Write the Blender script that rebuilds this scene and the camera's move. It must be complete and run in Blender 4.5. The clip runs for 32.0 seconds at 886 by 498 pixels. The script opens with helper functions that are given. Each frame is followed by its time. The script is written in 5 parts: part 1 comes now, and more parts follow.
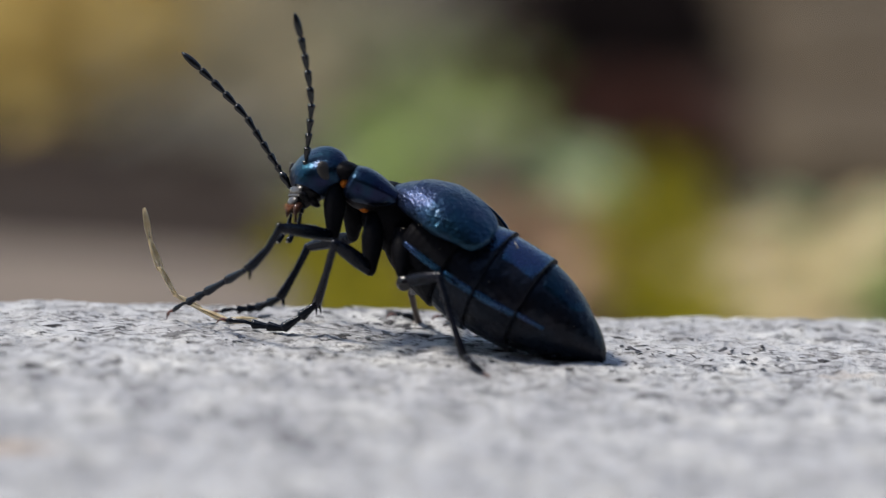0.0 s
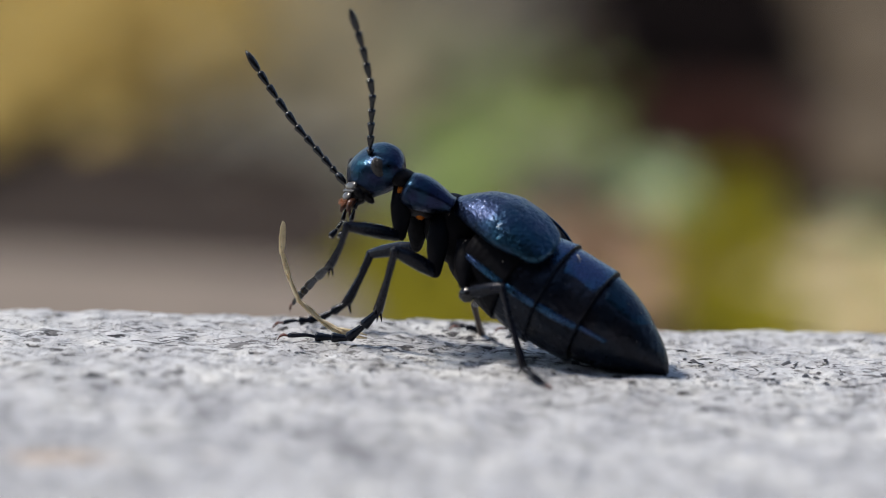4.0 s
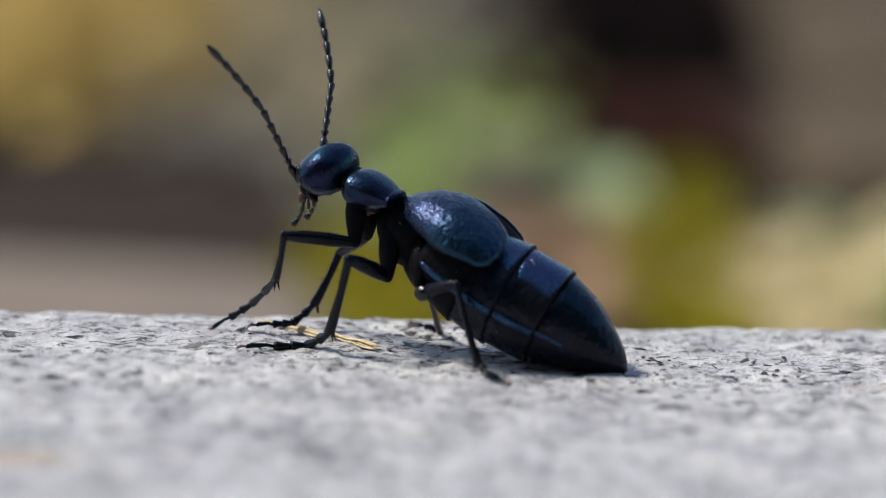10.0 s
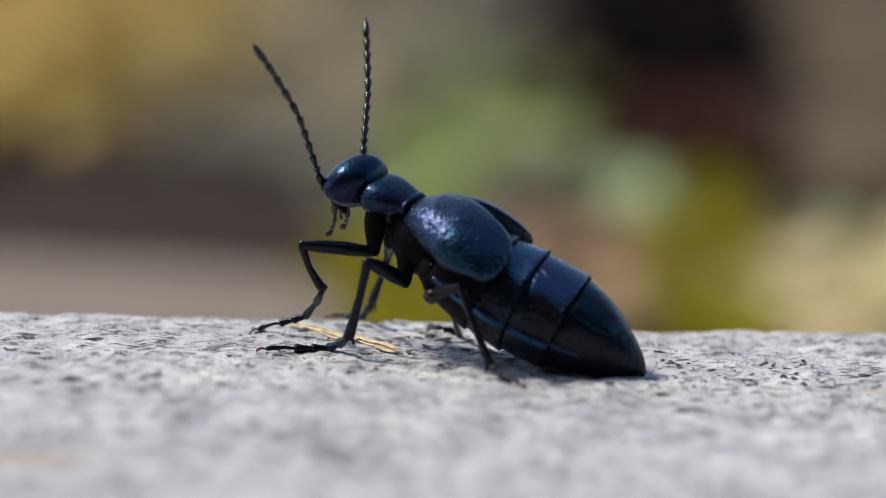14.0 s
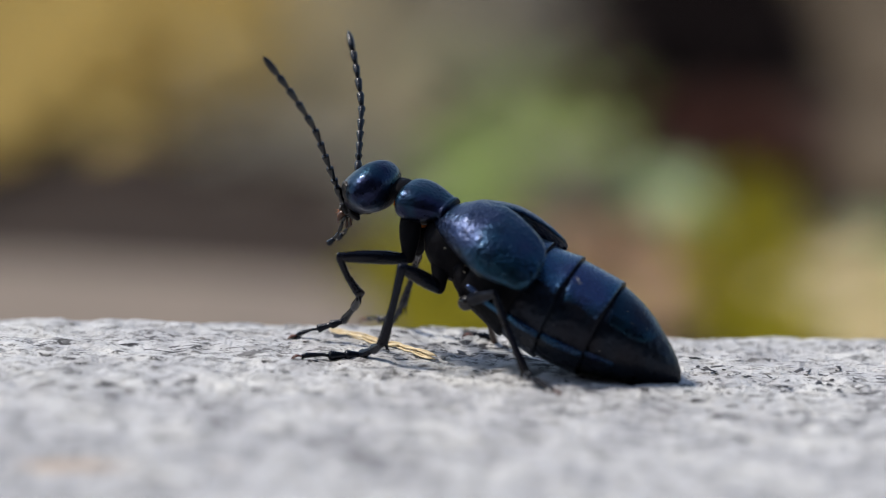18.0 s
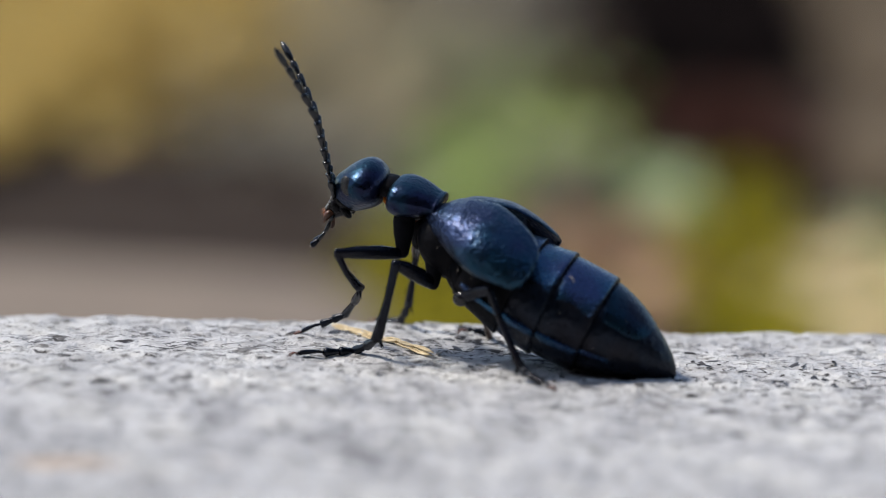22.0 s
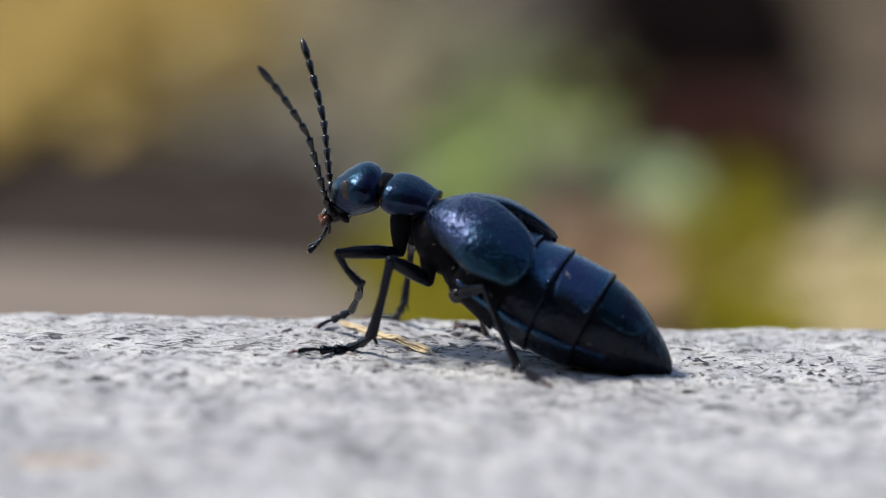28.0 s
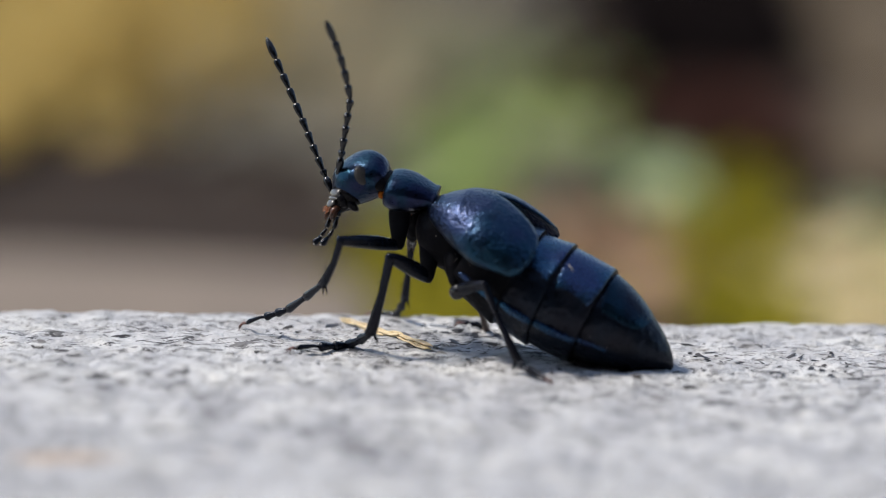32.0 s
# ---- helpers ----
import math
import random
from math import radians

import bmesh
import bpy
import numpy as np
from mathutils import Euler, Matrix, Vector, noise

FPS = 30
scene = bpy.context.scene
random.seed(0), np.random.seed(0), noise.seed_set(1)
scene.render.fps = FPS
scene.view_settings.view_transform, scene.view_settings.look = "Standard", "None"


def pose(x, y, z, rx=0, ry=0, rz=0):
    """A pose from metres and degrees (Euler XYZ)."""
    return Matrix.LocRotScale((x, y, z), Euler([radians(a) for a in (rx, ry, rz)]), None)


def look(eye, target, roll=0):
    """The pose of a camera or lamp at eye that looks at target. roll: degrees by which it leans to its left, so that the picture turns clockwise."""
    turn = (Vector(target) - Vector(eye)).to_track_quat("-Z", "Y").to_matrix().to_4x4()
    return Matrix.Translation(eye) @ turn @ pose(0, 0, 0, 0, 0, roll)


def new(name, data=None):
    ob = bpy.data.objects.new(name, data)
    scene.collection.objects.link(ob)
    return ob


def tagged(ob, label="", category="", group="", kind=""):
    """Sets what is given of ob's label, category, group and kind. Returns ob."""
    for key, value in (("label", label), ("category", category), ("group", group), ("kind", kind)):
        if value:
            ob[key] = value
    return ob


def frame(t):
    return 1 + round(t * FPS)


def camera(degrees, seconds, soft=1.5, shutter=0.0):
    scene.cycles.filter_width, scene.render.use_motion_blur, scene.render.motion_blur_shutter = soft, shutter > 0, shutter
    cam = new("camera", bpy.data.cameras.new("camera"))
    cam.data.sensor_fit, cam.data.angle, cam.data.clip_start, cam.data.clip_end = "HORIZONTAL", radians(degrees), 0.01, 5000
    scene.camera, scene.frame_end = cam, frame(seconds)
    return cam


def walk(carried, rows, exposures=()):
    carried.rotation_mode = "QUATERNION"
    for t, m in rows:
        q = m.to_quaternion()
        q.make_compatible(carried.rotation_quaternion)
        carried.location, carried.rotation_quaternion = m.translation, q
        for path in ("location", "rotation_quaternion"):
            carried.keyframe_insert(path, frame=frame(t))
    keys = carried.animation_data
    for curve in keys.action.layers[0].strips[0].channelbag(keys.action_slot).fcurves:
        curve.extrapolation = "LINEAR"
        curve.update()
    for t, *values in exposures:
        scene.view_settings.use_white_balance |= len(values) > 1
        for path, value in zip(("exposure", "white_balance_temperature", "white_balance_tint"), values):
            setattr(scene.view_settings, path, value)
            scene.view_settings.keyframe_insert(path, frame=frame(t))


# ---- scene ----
cam = camera(13.0, 32.0, soft=0.9, shutter=0.5)
cam.data.dof.use_dof = True
cam.data.dof.focus_distance = 0.2838
cam.data.dof.aperture_fstop = cam.data.lens / 11.0
EYE_Y, EYE_Z = -0.27251, 0.06219
walk(cam, [
    (0, look((-0.01770, EYE_Y, EYE_Z), (-0.01148, 0.00156, 0.00805), 0.48)),
    (0.5, look((-0.01710, EYE_Y, EYE_Z), (-0.01345, 0.00188, 0.00965), 0.49)),
    (1, look((-0.01719, EYE_Y, EYE_Z), (-0.01315, 0.00194, 0.00999), 0.51)),
    (1.5, look((-0.01677, EYE_Y, EYE_Z), (-0.01452, 0.00185, 0.00952), 0.53)),
    (2, look((-0.01658, EYE_Y, EYE_Z), (-0.01515, 0.00188, 0.00968), 0.57)),
    (2.5, look((-0.01647, EYE_Y, EYE_Z), (-0.01549, 0.00187, 0.00961), 0.57)),
    (3, look((-0.01647, EYE_Y, EYE_Z), (-0.01551, 0.00178, 0.00917), 0.55)),
    (3.5, look((-0.01639, EYE_Y, EYE_Z), (-0.01576, 0.00174, 0.00897), 0.53)),
    (5.5, look((-0.01623, EYE_Y, EYE_Z), (-0.01625, 0.00162, 0.00833), 0.51)),
    (6, look((-0.01639, EYE_Y, EYE_Z), (-0.01573, 0.00158, 0.00811), 0.48)),
    (6.5, look((-0.01673, EYE_Y, EYE_Z), (-0.01464, 0.00157, 0.00810), 0.44)),
    (7, look((-0.01697, EYE_Y, EYE_Z), (-0.01387, 0.00160, 0.00821), 0.41)),
    (7.5, look((-0.01680, EYE_Y, EYE_Z), (-0.01441, 0.00157, 0.00809), 0.40)),
    (8, look((-0.01688, EYE_Y, EYE_Z), (-0.01415, 0.00156, 0.00803), 0.39)),
    (8.5, look((-0.01685, EYE_Y, EYE_Z), (-0.01424, 0.00156, 0.00802), 0.38)),
    (9, look((-0.01697, EYE_Y, EYE_Z), (-0.01386, 0.00157, 0.00809), 0.38)),
    (9.5, look((-0.01702, EYE_Y, EYE_Z), (-0.01369, 0.00162, 0.00833), 0.38)),
    (10, look((-0.01724, EYE_Y, EYE_Z), (-0.01301, 0.00172, 0.00883), 0.39)),
    (10.5, look((-0.01722, EYE_Y, EYE_Z), (-0.01307, 0.00173, 0.00890), 0.39)),
    (11, look((-0.01710, EYE_Y, EYE_Z), (-0.01344, 0.00171, 0.00877), 0.39)),
    (11.5, look((-0.01701, EYE_Y, EYE_Z), (-0.01375, 0.00168, 0.00863), 0.40)),
    (12, look((-0.01695, EYE_Y, EYE_Z), (-0.01394, 0.00167, 0.00858), 0.40)),
    (12.5, look((-0.01687, EYE_Y, EYE_Z), (-0.01418, 0.00175, 0.00901), 0.40)),
    (13, look((-0.01680, EYE_Y, EYE_Z), (-0.01443, 0.00175, 0.00902), 0.39)),
    (13.5, look((-0.01682, EYE_Y, EYE_Z), (-0.01437, 0.00176, 0.00906), 0.38)),
    (15.5, look((-0.01672, EYE_Y, EYE_Z), (-0.01470, 0.00168, 0.00865), 0.39)),
    (16, look((-0.01660, EYE_Y, EYE_Z), (-0.01506, 0.00165, 0.00851), 0.39)),
    (16.5, look((-0.01634, EYE_Y, EYE_Z), (-0.01592, 0.00160, 0.00825), 0.37)),
    (17, look((-0.01622, EYE_Y, EYE_Z), (-0.01629, 0.00164, 0.00844), 0.36)),
    (17.5, look((-0.01619, EYE_Y, EYE_Z), (-0.01641, 0.00175, 0.00900), 0.33)),
    (18, look((-0.01604, EYE_Y, EYE_Z), (-0.01691, 0.00183, 0.00942), 0.31)),
    (18.5, look((-0.01619, EYE_Y, EYE_Z), (-0.01641, 0.00189, 0.00971), 0.28)),
    (19, look((-0.01623, EYE_Y, EYE_Z), (-0.01626, 0.00186, 0.00957), 0.25)),
    (19.5, look((-0.01625, EYE_Y, EYE_Z), (-0.01622, 0.00186, 0.00958), 0.22)),
    (20, look((-0.01625, EYE_Y, EYE_Z), (-0.01622, 0.00187, 0.00960), 0.20)),
    (20.5, look((-0.01632, EYE_Y, EYE_Z), (-0.01600, 0.00183, 0.00943), 0.19)),
    (21, look((-0.01631, EYE_Y, EYE_Z), (-0.01602, 0.00183, 0.00943), 0.19)),
    (21.5, look((-0.01625, EYE_Y, EYE_Z), (-0.01621, 0.00178, 0.00917), 0.19)),
    (22, look((-0.01615, EYE_Y, EYE_Z), (-0.01654, 0.00177, 0.00912), 0.19)),
    (22.5, look((-0.01617, EYE_Y, EYE_Z), (-0.01646, 0.00176, 0.00905), 0.19)),
    (23, look((-0.01620, EYE_Y, EYE_Z), (-0.01639, 0.00178, 0.00917), 0.17)),
    (23.5, look((-0.01613, EYE_Y, EYE_Z), (-0.01659, 0.00175, 0.00900), 0.16)),
    (24, look((-0.01620, EYE_Y, EYE_Z), (-0.01636, 0.00174, 0.00894), 0.15)),
    (24.5, look((-0.01620, EYE_Y, EYE_Z), (-0.01638, 0.00173, 0.00891), 0.12)),
    (25, look((-0.01621, EYE_Y, EYE_Z), (-0.01635, 0.00176, 0.00906), 0.10)),
    (25.5, look((-0.01622, EYE_Y, EYE_Z), (-0.01632, 0.00177, 0.00911), 0.09)),
    (27.5, look((-0.01624, EYE_Y, EYE_Z), (-0.01625, 0.00175, 0.00901), 0.06)),
    (28, look((-0.01624, EYE_Y, EYE_Z), (-0.01625, 0.00173, 0.00889), 0.05)),
    (28.5, look((-0.01619, EYE_Y, EYE_Z), (-0.01640, 0.00172, 0.00887), 0.01)),
    (29, look((-0.01629, EYE_Y, EYE_Z), (-0.01609, 0.00173, 0.00889), -0.02)),
    (29.5, look((-0.01628, EYE_Y, EYE_Z), (-0.01610, 0.00173, 0.00889), -0.05)),
    (30, look((-0.01623, EYE_Y, EYE_Z), (-0.01627, 0.00172, 0.00882), -0.07)),
    (30.5, look((-0.01624, EYE_Y, EYE_Z), (-0.01624, 0.00171, 0.00881), -0.10)),
    (31, look((-0.01621, EYE_Y, EYE_Z), (-0.01635, 0.00169, 0.00868), -0.11)),
    (31.5, look((-0.01621, EYE_Y, EYE_Z), (-0.01634, 0.00168, 0.00863), -0.14)),
    (32, look((-0.01623, EYE_Y, EYE_Z), (-0.01629, 0.00168, 0.00863), -0.15)),
], [(0, 0.37), (1, 0.42), (2, 0.5), (6, 0.44), (16, 0.46), (20, 0.48), (29, 0.55), (32, 0.53)])


# ---- daylight: high sun from the beetle's front, a little behind it ----
SUN = Vector((-0.55, 0.12, 0.83)).normalized()
world = bpy.data.worlds.new("sky")
scene.world = world
world.use_nodes = True
sky = world.node_tree.nodes.new("ShaderNodeTexSky")
sky.sky_type, sky.sun_disc = "NISHITA", False
sky.sun_elevation = math.asin(SUN.z)
sky.sun_rotation = math.atan2(SUN.x, SUN.y)
back = world.node_tree.nodes["Background"]
back.inputs[1].default_value = 0.12
world.node_tree.links.new(sky.outputs[0], back.inputs[0])
sun = new("sun", bpy.data.lights.new("sun", "SUN"))
sun.data.energy, sun.data.angle, sun.data.color = 2.75, radians(9.0), (1.0, 0.93, 0.84)
sun.matrix_basis = look(SUN, (0, 0, 0))


# ---- materials ----
def material(name, base, rough=0.5, metal=0.0, gloss=0.5):
    """A principled material; returns it with its nodes, links and shader."""
    m = bpy.data.materials.new(name)
    m.use_nodes = True
    n, l = m.node_tree.nodes, m.node_tree.links
    p = n["Principled BSDF"]
    p.inputs["Base Color"].default_value = (*base, 1)
    p.inputs["Roughness"].default_value, p.inputs["Metallic"].default_value = rough, metal
    p.inputs["Specular IOR Level"].default_value = gloss
    return m, n, l, p


def noise_node(n, l, scale, detail=4.0, rough=0.55, stretch=None, where="Object"):
    tc = n.new("ShaderNodeTexCoord")
    t = n.new("ShaderNodeTexNoise")
    t.inputs["Scale"].default_value, t.inputs["Detail"].default_value, t.inputs["Roughness"].default_value = scale, detail, rough
    if stretch:
        mp = n.new("ShaderNodeMapping")
        mp.inputs["Scale"].default_value = stretch
        l.new(tc.outputs[where], mp.inputs[0])
        l.new(mp.outputs[0], t.inputs["Vector"])
    else:
        l.new(tc.outputs[where], t.inputs["Vector"])
    return t.outputs["Fac"]


def ramp(n, l, fac, *stops):
    r = n.new("ShaderNodeValToRGB")
    e = r.color_ramp.elements
    while len(e) < len(stops):
        e.new(0.5)
    for k, (at, col) in zip(e, stops):
        k.position, k.color = at, (*col, 1)
    l.new(fac, r.inputs[0])
    return r.outputs[0]


def mix(n, l, fac, a, b, mode="MIX"):
    m = n.new("ShaderNodeMix")
    m.data_type, m.blend_type = "RGBA", mode
    if isinstance(fac, float):
        m.inputs[0].default_value = fac
    else:
        l.new(fac, m.inputs[0])
    for sock, v in ((m.inputs[6], a), (m.inputs[7], b)):
        if isinstance(v, tuple):
            sock.default_value = (*v, 1)
        else:
            l.new(v, sock)
    return m.outputs[2]


def bump(n, l, p, height, distance, strength=1.0, below=None):
    b = n.new("ShaderNodeBump")
    b.inputs["Strength"].default_value, b.inputs["Distance"].default_value = strength, distance
    l.new(height, b.inputs["Height"])
    if below:
        l.new(below, b.inputs["Normal"])
    l.new(b.outputs[0], p.inputs["Normal"])
    l.new(b.outputs[0], p.inputs["Coat Normal"])
    return b.outputs[0]


def cuticle(name, dark, tint, violet, rough, grain, depth, metal=0.75, gloss=0.3, coat=0.0):
    """Blue-black insect shell: metallic tint that drifts from teal to violet, fine wrinkles."""
    m, n, l, p = material(name, tint, rough, metal, gloss)
    p.inputs["Coat Weight"].default_value, p.inputs["Coat Roughness"].default_value = coat, 0.12
    drift = noise_node(n, l, 300, 2)
    c = ramp(n, l, drift, (0.38, tint), (0.62, violet))
    c = mix(n, l, ramp(n, l, noise_node(n, l, 700, 4), (0.52, (0, 0, 0)), (0.80, (0.7, 0.7, 0.7))), c, dark)
    l.new(c, p.inputs["Base Color"])
    r = ramp(n, l, noise_node(n, l, 2600, 2), (0.3, (rough * 0.8,) * 3), (0.7, (min(1, rough * 1.25),) * 3))
    l.new(r, p.inputs["Roughness"])
    if grain:
        first = bump(n, l, p, noise_node(n, l, grain, 0.4, 0.5), depth, 1.0)
        bump(n, l, p, noise_node(n, l, grain * 0.35, 2), depth * 0.8, 0.18, first)
    return m


M_ELYTRON = cuticle("leathery_blue_shell", (0.003, 0.004, 0.007), (0.011, 0.045, 0.080), (0.021, 0.034, 0.080), 0.33, 4500, 0.0001, 0.9, 0.3, 0.18)
M_TERGITE = cuticle("smooth_blue_plate", (0.003, 0.005, 0.009), (0.024, 0.082, 0.150), (0.032, 0.052, 0.126), 0.27, 6200, 0.00005, 0.85, 0.3, 0.2)
M_HEAD = cuticle("polished_blue_head", (0.003, 0.004, 0.006), (0.007, 0.042, 0.068), (0.016, 0.021, 0.056), 0.32, 4200, 0.00004, 0.85, 0.3, 0.06)
M_BODY = cuticle("black_membrane", (0.004, 0.004, 0.0045), (0.008, 0.008, 0.010), (0.010, 0.008, 0.009), 0.40, 1800, 0.00008, 0.0, 0.2)
M_FLANK = cuticle("blue_black_flank", (0.004, 0.004, 0.005), (0.008, 0.013, 0.023), (0.012, 0.012, 0.018), 0.30, 2200, 0.00007, 0.5, 0.22, 0.03)
M_TAIL = cuticle("blue_black_tail", (0.003, 0.003, 0.005), (0.008, 0.032, 0.055), (0.010, 0.013, 0.027), 0.30, 5200, 0.00004, 0.75, 0.2, 0.05)
M_RIDGE = cuticle("blue_ridge", (0.003, 0.004, 0.007), (0.020, 0.074, 0.140), (0.028, 0.048, 0.112), 0.27, 6000, 0.00002, 0.85, 0.3, 0.1)
M_PLEURA = cuticle("matt_black_side", (0.004, 0.004, 0.005), (0.006, 0.0065, 0.0085), (0.0065, 0.006, 0.0075), 0.5, 2500, 0.00006, 0.0, 0.05)
M_WET = cuticle("glossy_black_joint", (0.003, 0.003, 0.003), (0.006, 0.006, 0.008), (0.008, 0.007, 0.008), 0.16, 4200, 0.00003, 0.0, 0.45)
M_MUZZLE = cuticle("black_muzzle", (0.003, 0.003, 0.003), (0.006, 0.006, 0.008), (0.008, 0.007, 0.008), 0.26, 3200, 0.00004, 0.0, 0.14)
M_LEG = cuticle("blue_black_leg", (0.004, 0.004, 0.005), (0.006, 0.009, 0.016), (0.008, 0.008, 0.014), 0.22, 5000, 0.00003, 0.25, 0.26)
M_FEELER = cuticle("black_feeler", (0.003, 0.003, 0.004), (0.005, 0.006, 0.008), (0.006, 0.006, 0.008), 0.22, 8000, 0.00002, 0.0, 0.5)
M_EYE = cuticle("dull_brown_eye", (0.016, 0.015, 0.014), (0.024, 0.022, 0.021), (0.030, 0.027, 0.025), 0.36, 14000, 0.00004, 0.0, 0.4)


def plain(name, a, b, rough, scale, depth=0.0, metal=0.0, gloss=0.5):
    m, n, l, p = material(name, a, rough, metal, gloss)
    l.new(ramp(n, l, noise_node(n, l, scale, 5), (0.35, a), (0.68, b)), p.inputs["Base Color"])
    if depth:
        bump(n, l, p, noise_node(n, l, scale * 2.5, 4), depth)
    return m


M_NECK = plain("orange_membrane", (0.40, 0.115, 0.008), (0.24, 0.062, 0.006), 0.8, 1800, gloss=0.15)
M_MOUTH = plain("brown_mouthpart", (0.10, 0.035, 0.015), (0.03, 0.015, 0.01), 0.3, 2500)
# leg shell in brown: light passing through the far shin put into the colour
M_SHIN = plain("backlit_brown_shin", (0.060, 0.028, 0.016), (0.030, 0.014, 0.010), 0.3, 2500)
M_CLAW = plain("reddish_claw", (0.15, 0.048, 0.03), (0.07, 0.024, 0.016), 0.35, 3000)
M_GLINT = plain("shiny_lip", (0.10, 0.095, 0.09), (0.05, 0.045, 0.04), 0.24, 2500, gloss=0.6)
M_BRISTLE = plain("rusty_bristle", (0.42, 0.16, 0.06), (0.25, 0.09, 0.04), 0.5, 2500)
M_PALE = plain("pale_joint", (0.45, 0.42, 0.38), (0.3, 0.27, 0.22), 0.4, 3000)
M_STRAW = plain("dry_straw", (0.78, 0.66, 0.42), (0.60, 0.47, 0.27), 0.6, 1500, 0.00005)
M_HAIR = plain("pale_hair", (0.6, 0.55, 0.45), (0.45, 0.4, 0.33), 0.5, 3000)


def granite():
    """Weathered light granite: pale feldspar, grey quartz, black mica flecks, tan lichen stains."""
    m, n, l, p = material("weathered_granite", (0.5, 0.5, 0.5), 0.85)
    c = ramp(n, l, noise_node(n, l, 150, 4, 0.6), (0.36, (0.50, 0.50, 0.51)), (0.50, (0.62, 0.62, 0.62)), (0.64, (0.72, 0.715, 0.69)))
    patch = ramp(n, l, noise_node(n, l, 380, 4, 0.6), (0.36, (0.50, 0.50, 0.51)), (0.52, (1, 1, 1)))
    c = mix(n, l, 0.55, c, patch, "MULTIPLY")
    grain = ramp(n, l, noise_node(n, l, 900, 5, 0.7, (0.8, 1.5, 1.0)), (0.39, (0.20, 0.19, 0.18)), (0.47, (1, 1, 1)))
    c = mix(n, l, 0.8, c, grain, "MULTIPLY")
    fleck = ramp(n, l, noise_node(n, l, 520, 5, 0.7, (0.8, 1.4, 1.0)), (0.555, (0, 0, 0)), (0.58, (1, 1, 1)))
    where = ramp(n, l, noise_node(n, l, 60, 3), (0.40, (0.12, 0.12, 0.12)), (0.60, (1, 1, 1)))
    c = mix(n, l, mix(n, l, 1.0, fleck, where, "MULTIPLY"), c, (0.03, 0.028, 0.03))
    mica = ramp(n, l, noise_node(n, l, 1300, 3, 0.6), (0.645, (0, 0, 0)), (0.665, (0.7, 0.7, 0.7)))
    c = mix(n, l, mica, c, (0.05, 0.048, 0.05))
    tan = ramp(n, l, noise_node(n, l, 85, 4, 0.6), (0.66, (0, 0, 0)), (0.76, (0.5, 0.5, 0.5)))
    c = mix(n, l, tan, c, (0.50, 0.36, 0.22))
    # one rusty lichen stain near the lens side
    tc = n.new("ShaderNodeTexCoord")
    mp = n.new("ShaderNodeMapping")
    mp.inputs["Location"].default_value, mp.inputs["Rotation"].default_value, mp.inputs["Scale"].default_value = (7.23, 8.31, 0), (0, 0, 0), (190, 300, 0)
    wob = n.new("ShaderNodeMixRGB")
    wob.blend_type, wob.inputs[0].default_value = "ADD", 0.006
    l.new(tc.outputs["Object"], wob.inputs[1])
    blob = n.new("ShaderNodeTexNoise")
    blob.inputs["Scale"].default_value = 160
    l.new(tc.outputs["Object"], blob.inputs["Vector"])
    l.new(blob.outputs["Color"], wob.inputs[2])
    l.new(wob.outputs[0], mp.inputs[0])
    sph = n.new("ShaderNodeTexGradient")
    sph.gradient_type = "SPHERICAL"
    l.new(mp.outputs[0], sph.inputs[0])
    c = mix(n, l, ramp(n, l, sph.outputs["Fac"], (0.15, (0, 0, 0)), (0.7, (0.6, 0.6, 0.6))), c, (0.60, 0.42, 0.26))
    l.new(c, p.inputs["Base Color"])
    first = bump(n, l, p, noise_node(n, l, 420, 6, 0.65), 0.0009)
    bump(n, l, p, noise_node(n, l, 2400, 4, 0.7), 0.00025, 0.9, first)
    return m


M_STONE = granite()
M_GRIT = plain("dark_mica", (0.02, 0.02, 0.022), (0.07, 0.06, 0.055), 0.5, 900)
M_SOIL = plain("dark_leaf_mould", (0.030, 0.022, 0.017), (0.050, 0.038, 0.030), 0.95, 60, 0.002, gloss=0.05)
M_SLAB = plain("buff_paving", (0.247, 0.201, 0.161), (0.190, 0.158, 0.129), 0.9, 45, 0.001, gloss=0.05)
M_TAUPE = plain("taupe_rock", (0.112, 0.087, 0.058), (0.088, 0.069, 0.047), 0.9, 40, 0.002, gloss=0.05)
# near-black without gloss: the deep shade of a hollow put into the colour
M_BLACK = plain("hollow_shade_black", (0.005, 0.004, 0.004), (0.008, 0.006, 0.006), 1.0, 50, gloss=0.0)
M_TAN = plain("tan_leaf_crumb", (0.46, 0.30, 0.185), (0.36, 0.24, 0.15), 0.8, 60, gloss=0.05)
M_MAROON = plain("wine_red_leaf", (0.060, 0.026, 0.020), (0.040, 0.020, 0.016), 0.9, 70, gloss=0.0)
M_GREY = plain("grey_leaf_mould", (0.225, 0.208, 0.165), (0.18, 0.162, 0.134), 0.95, 60, gloss=0.0)
M_FADED = plain("faded_leaf", (0.34, 0.29, 0.185), (0.27, 0.235, 0.155), 0.9, 60, gloss=0.0)
M_SAGE = plain("dull_green_leaf", (0.235, 0.25, 0.135), (0.195, 0.20, 0.118), 0.9, 60, gloss=0.05)
M_OCHRE = plain("ochre_dead_leaf", (0.54, 0.39, 0.12), (0.40, 0.29, 0.095), 0.7, 60, gloss=0.05)
M_GREEN = plain("fresh_green_leaf", (0.265, 0.335, 0.107), (0.30, 0.365, 0.135), 0.8, 60, gloss=0.1)
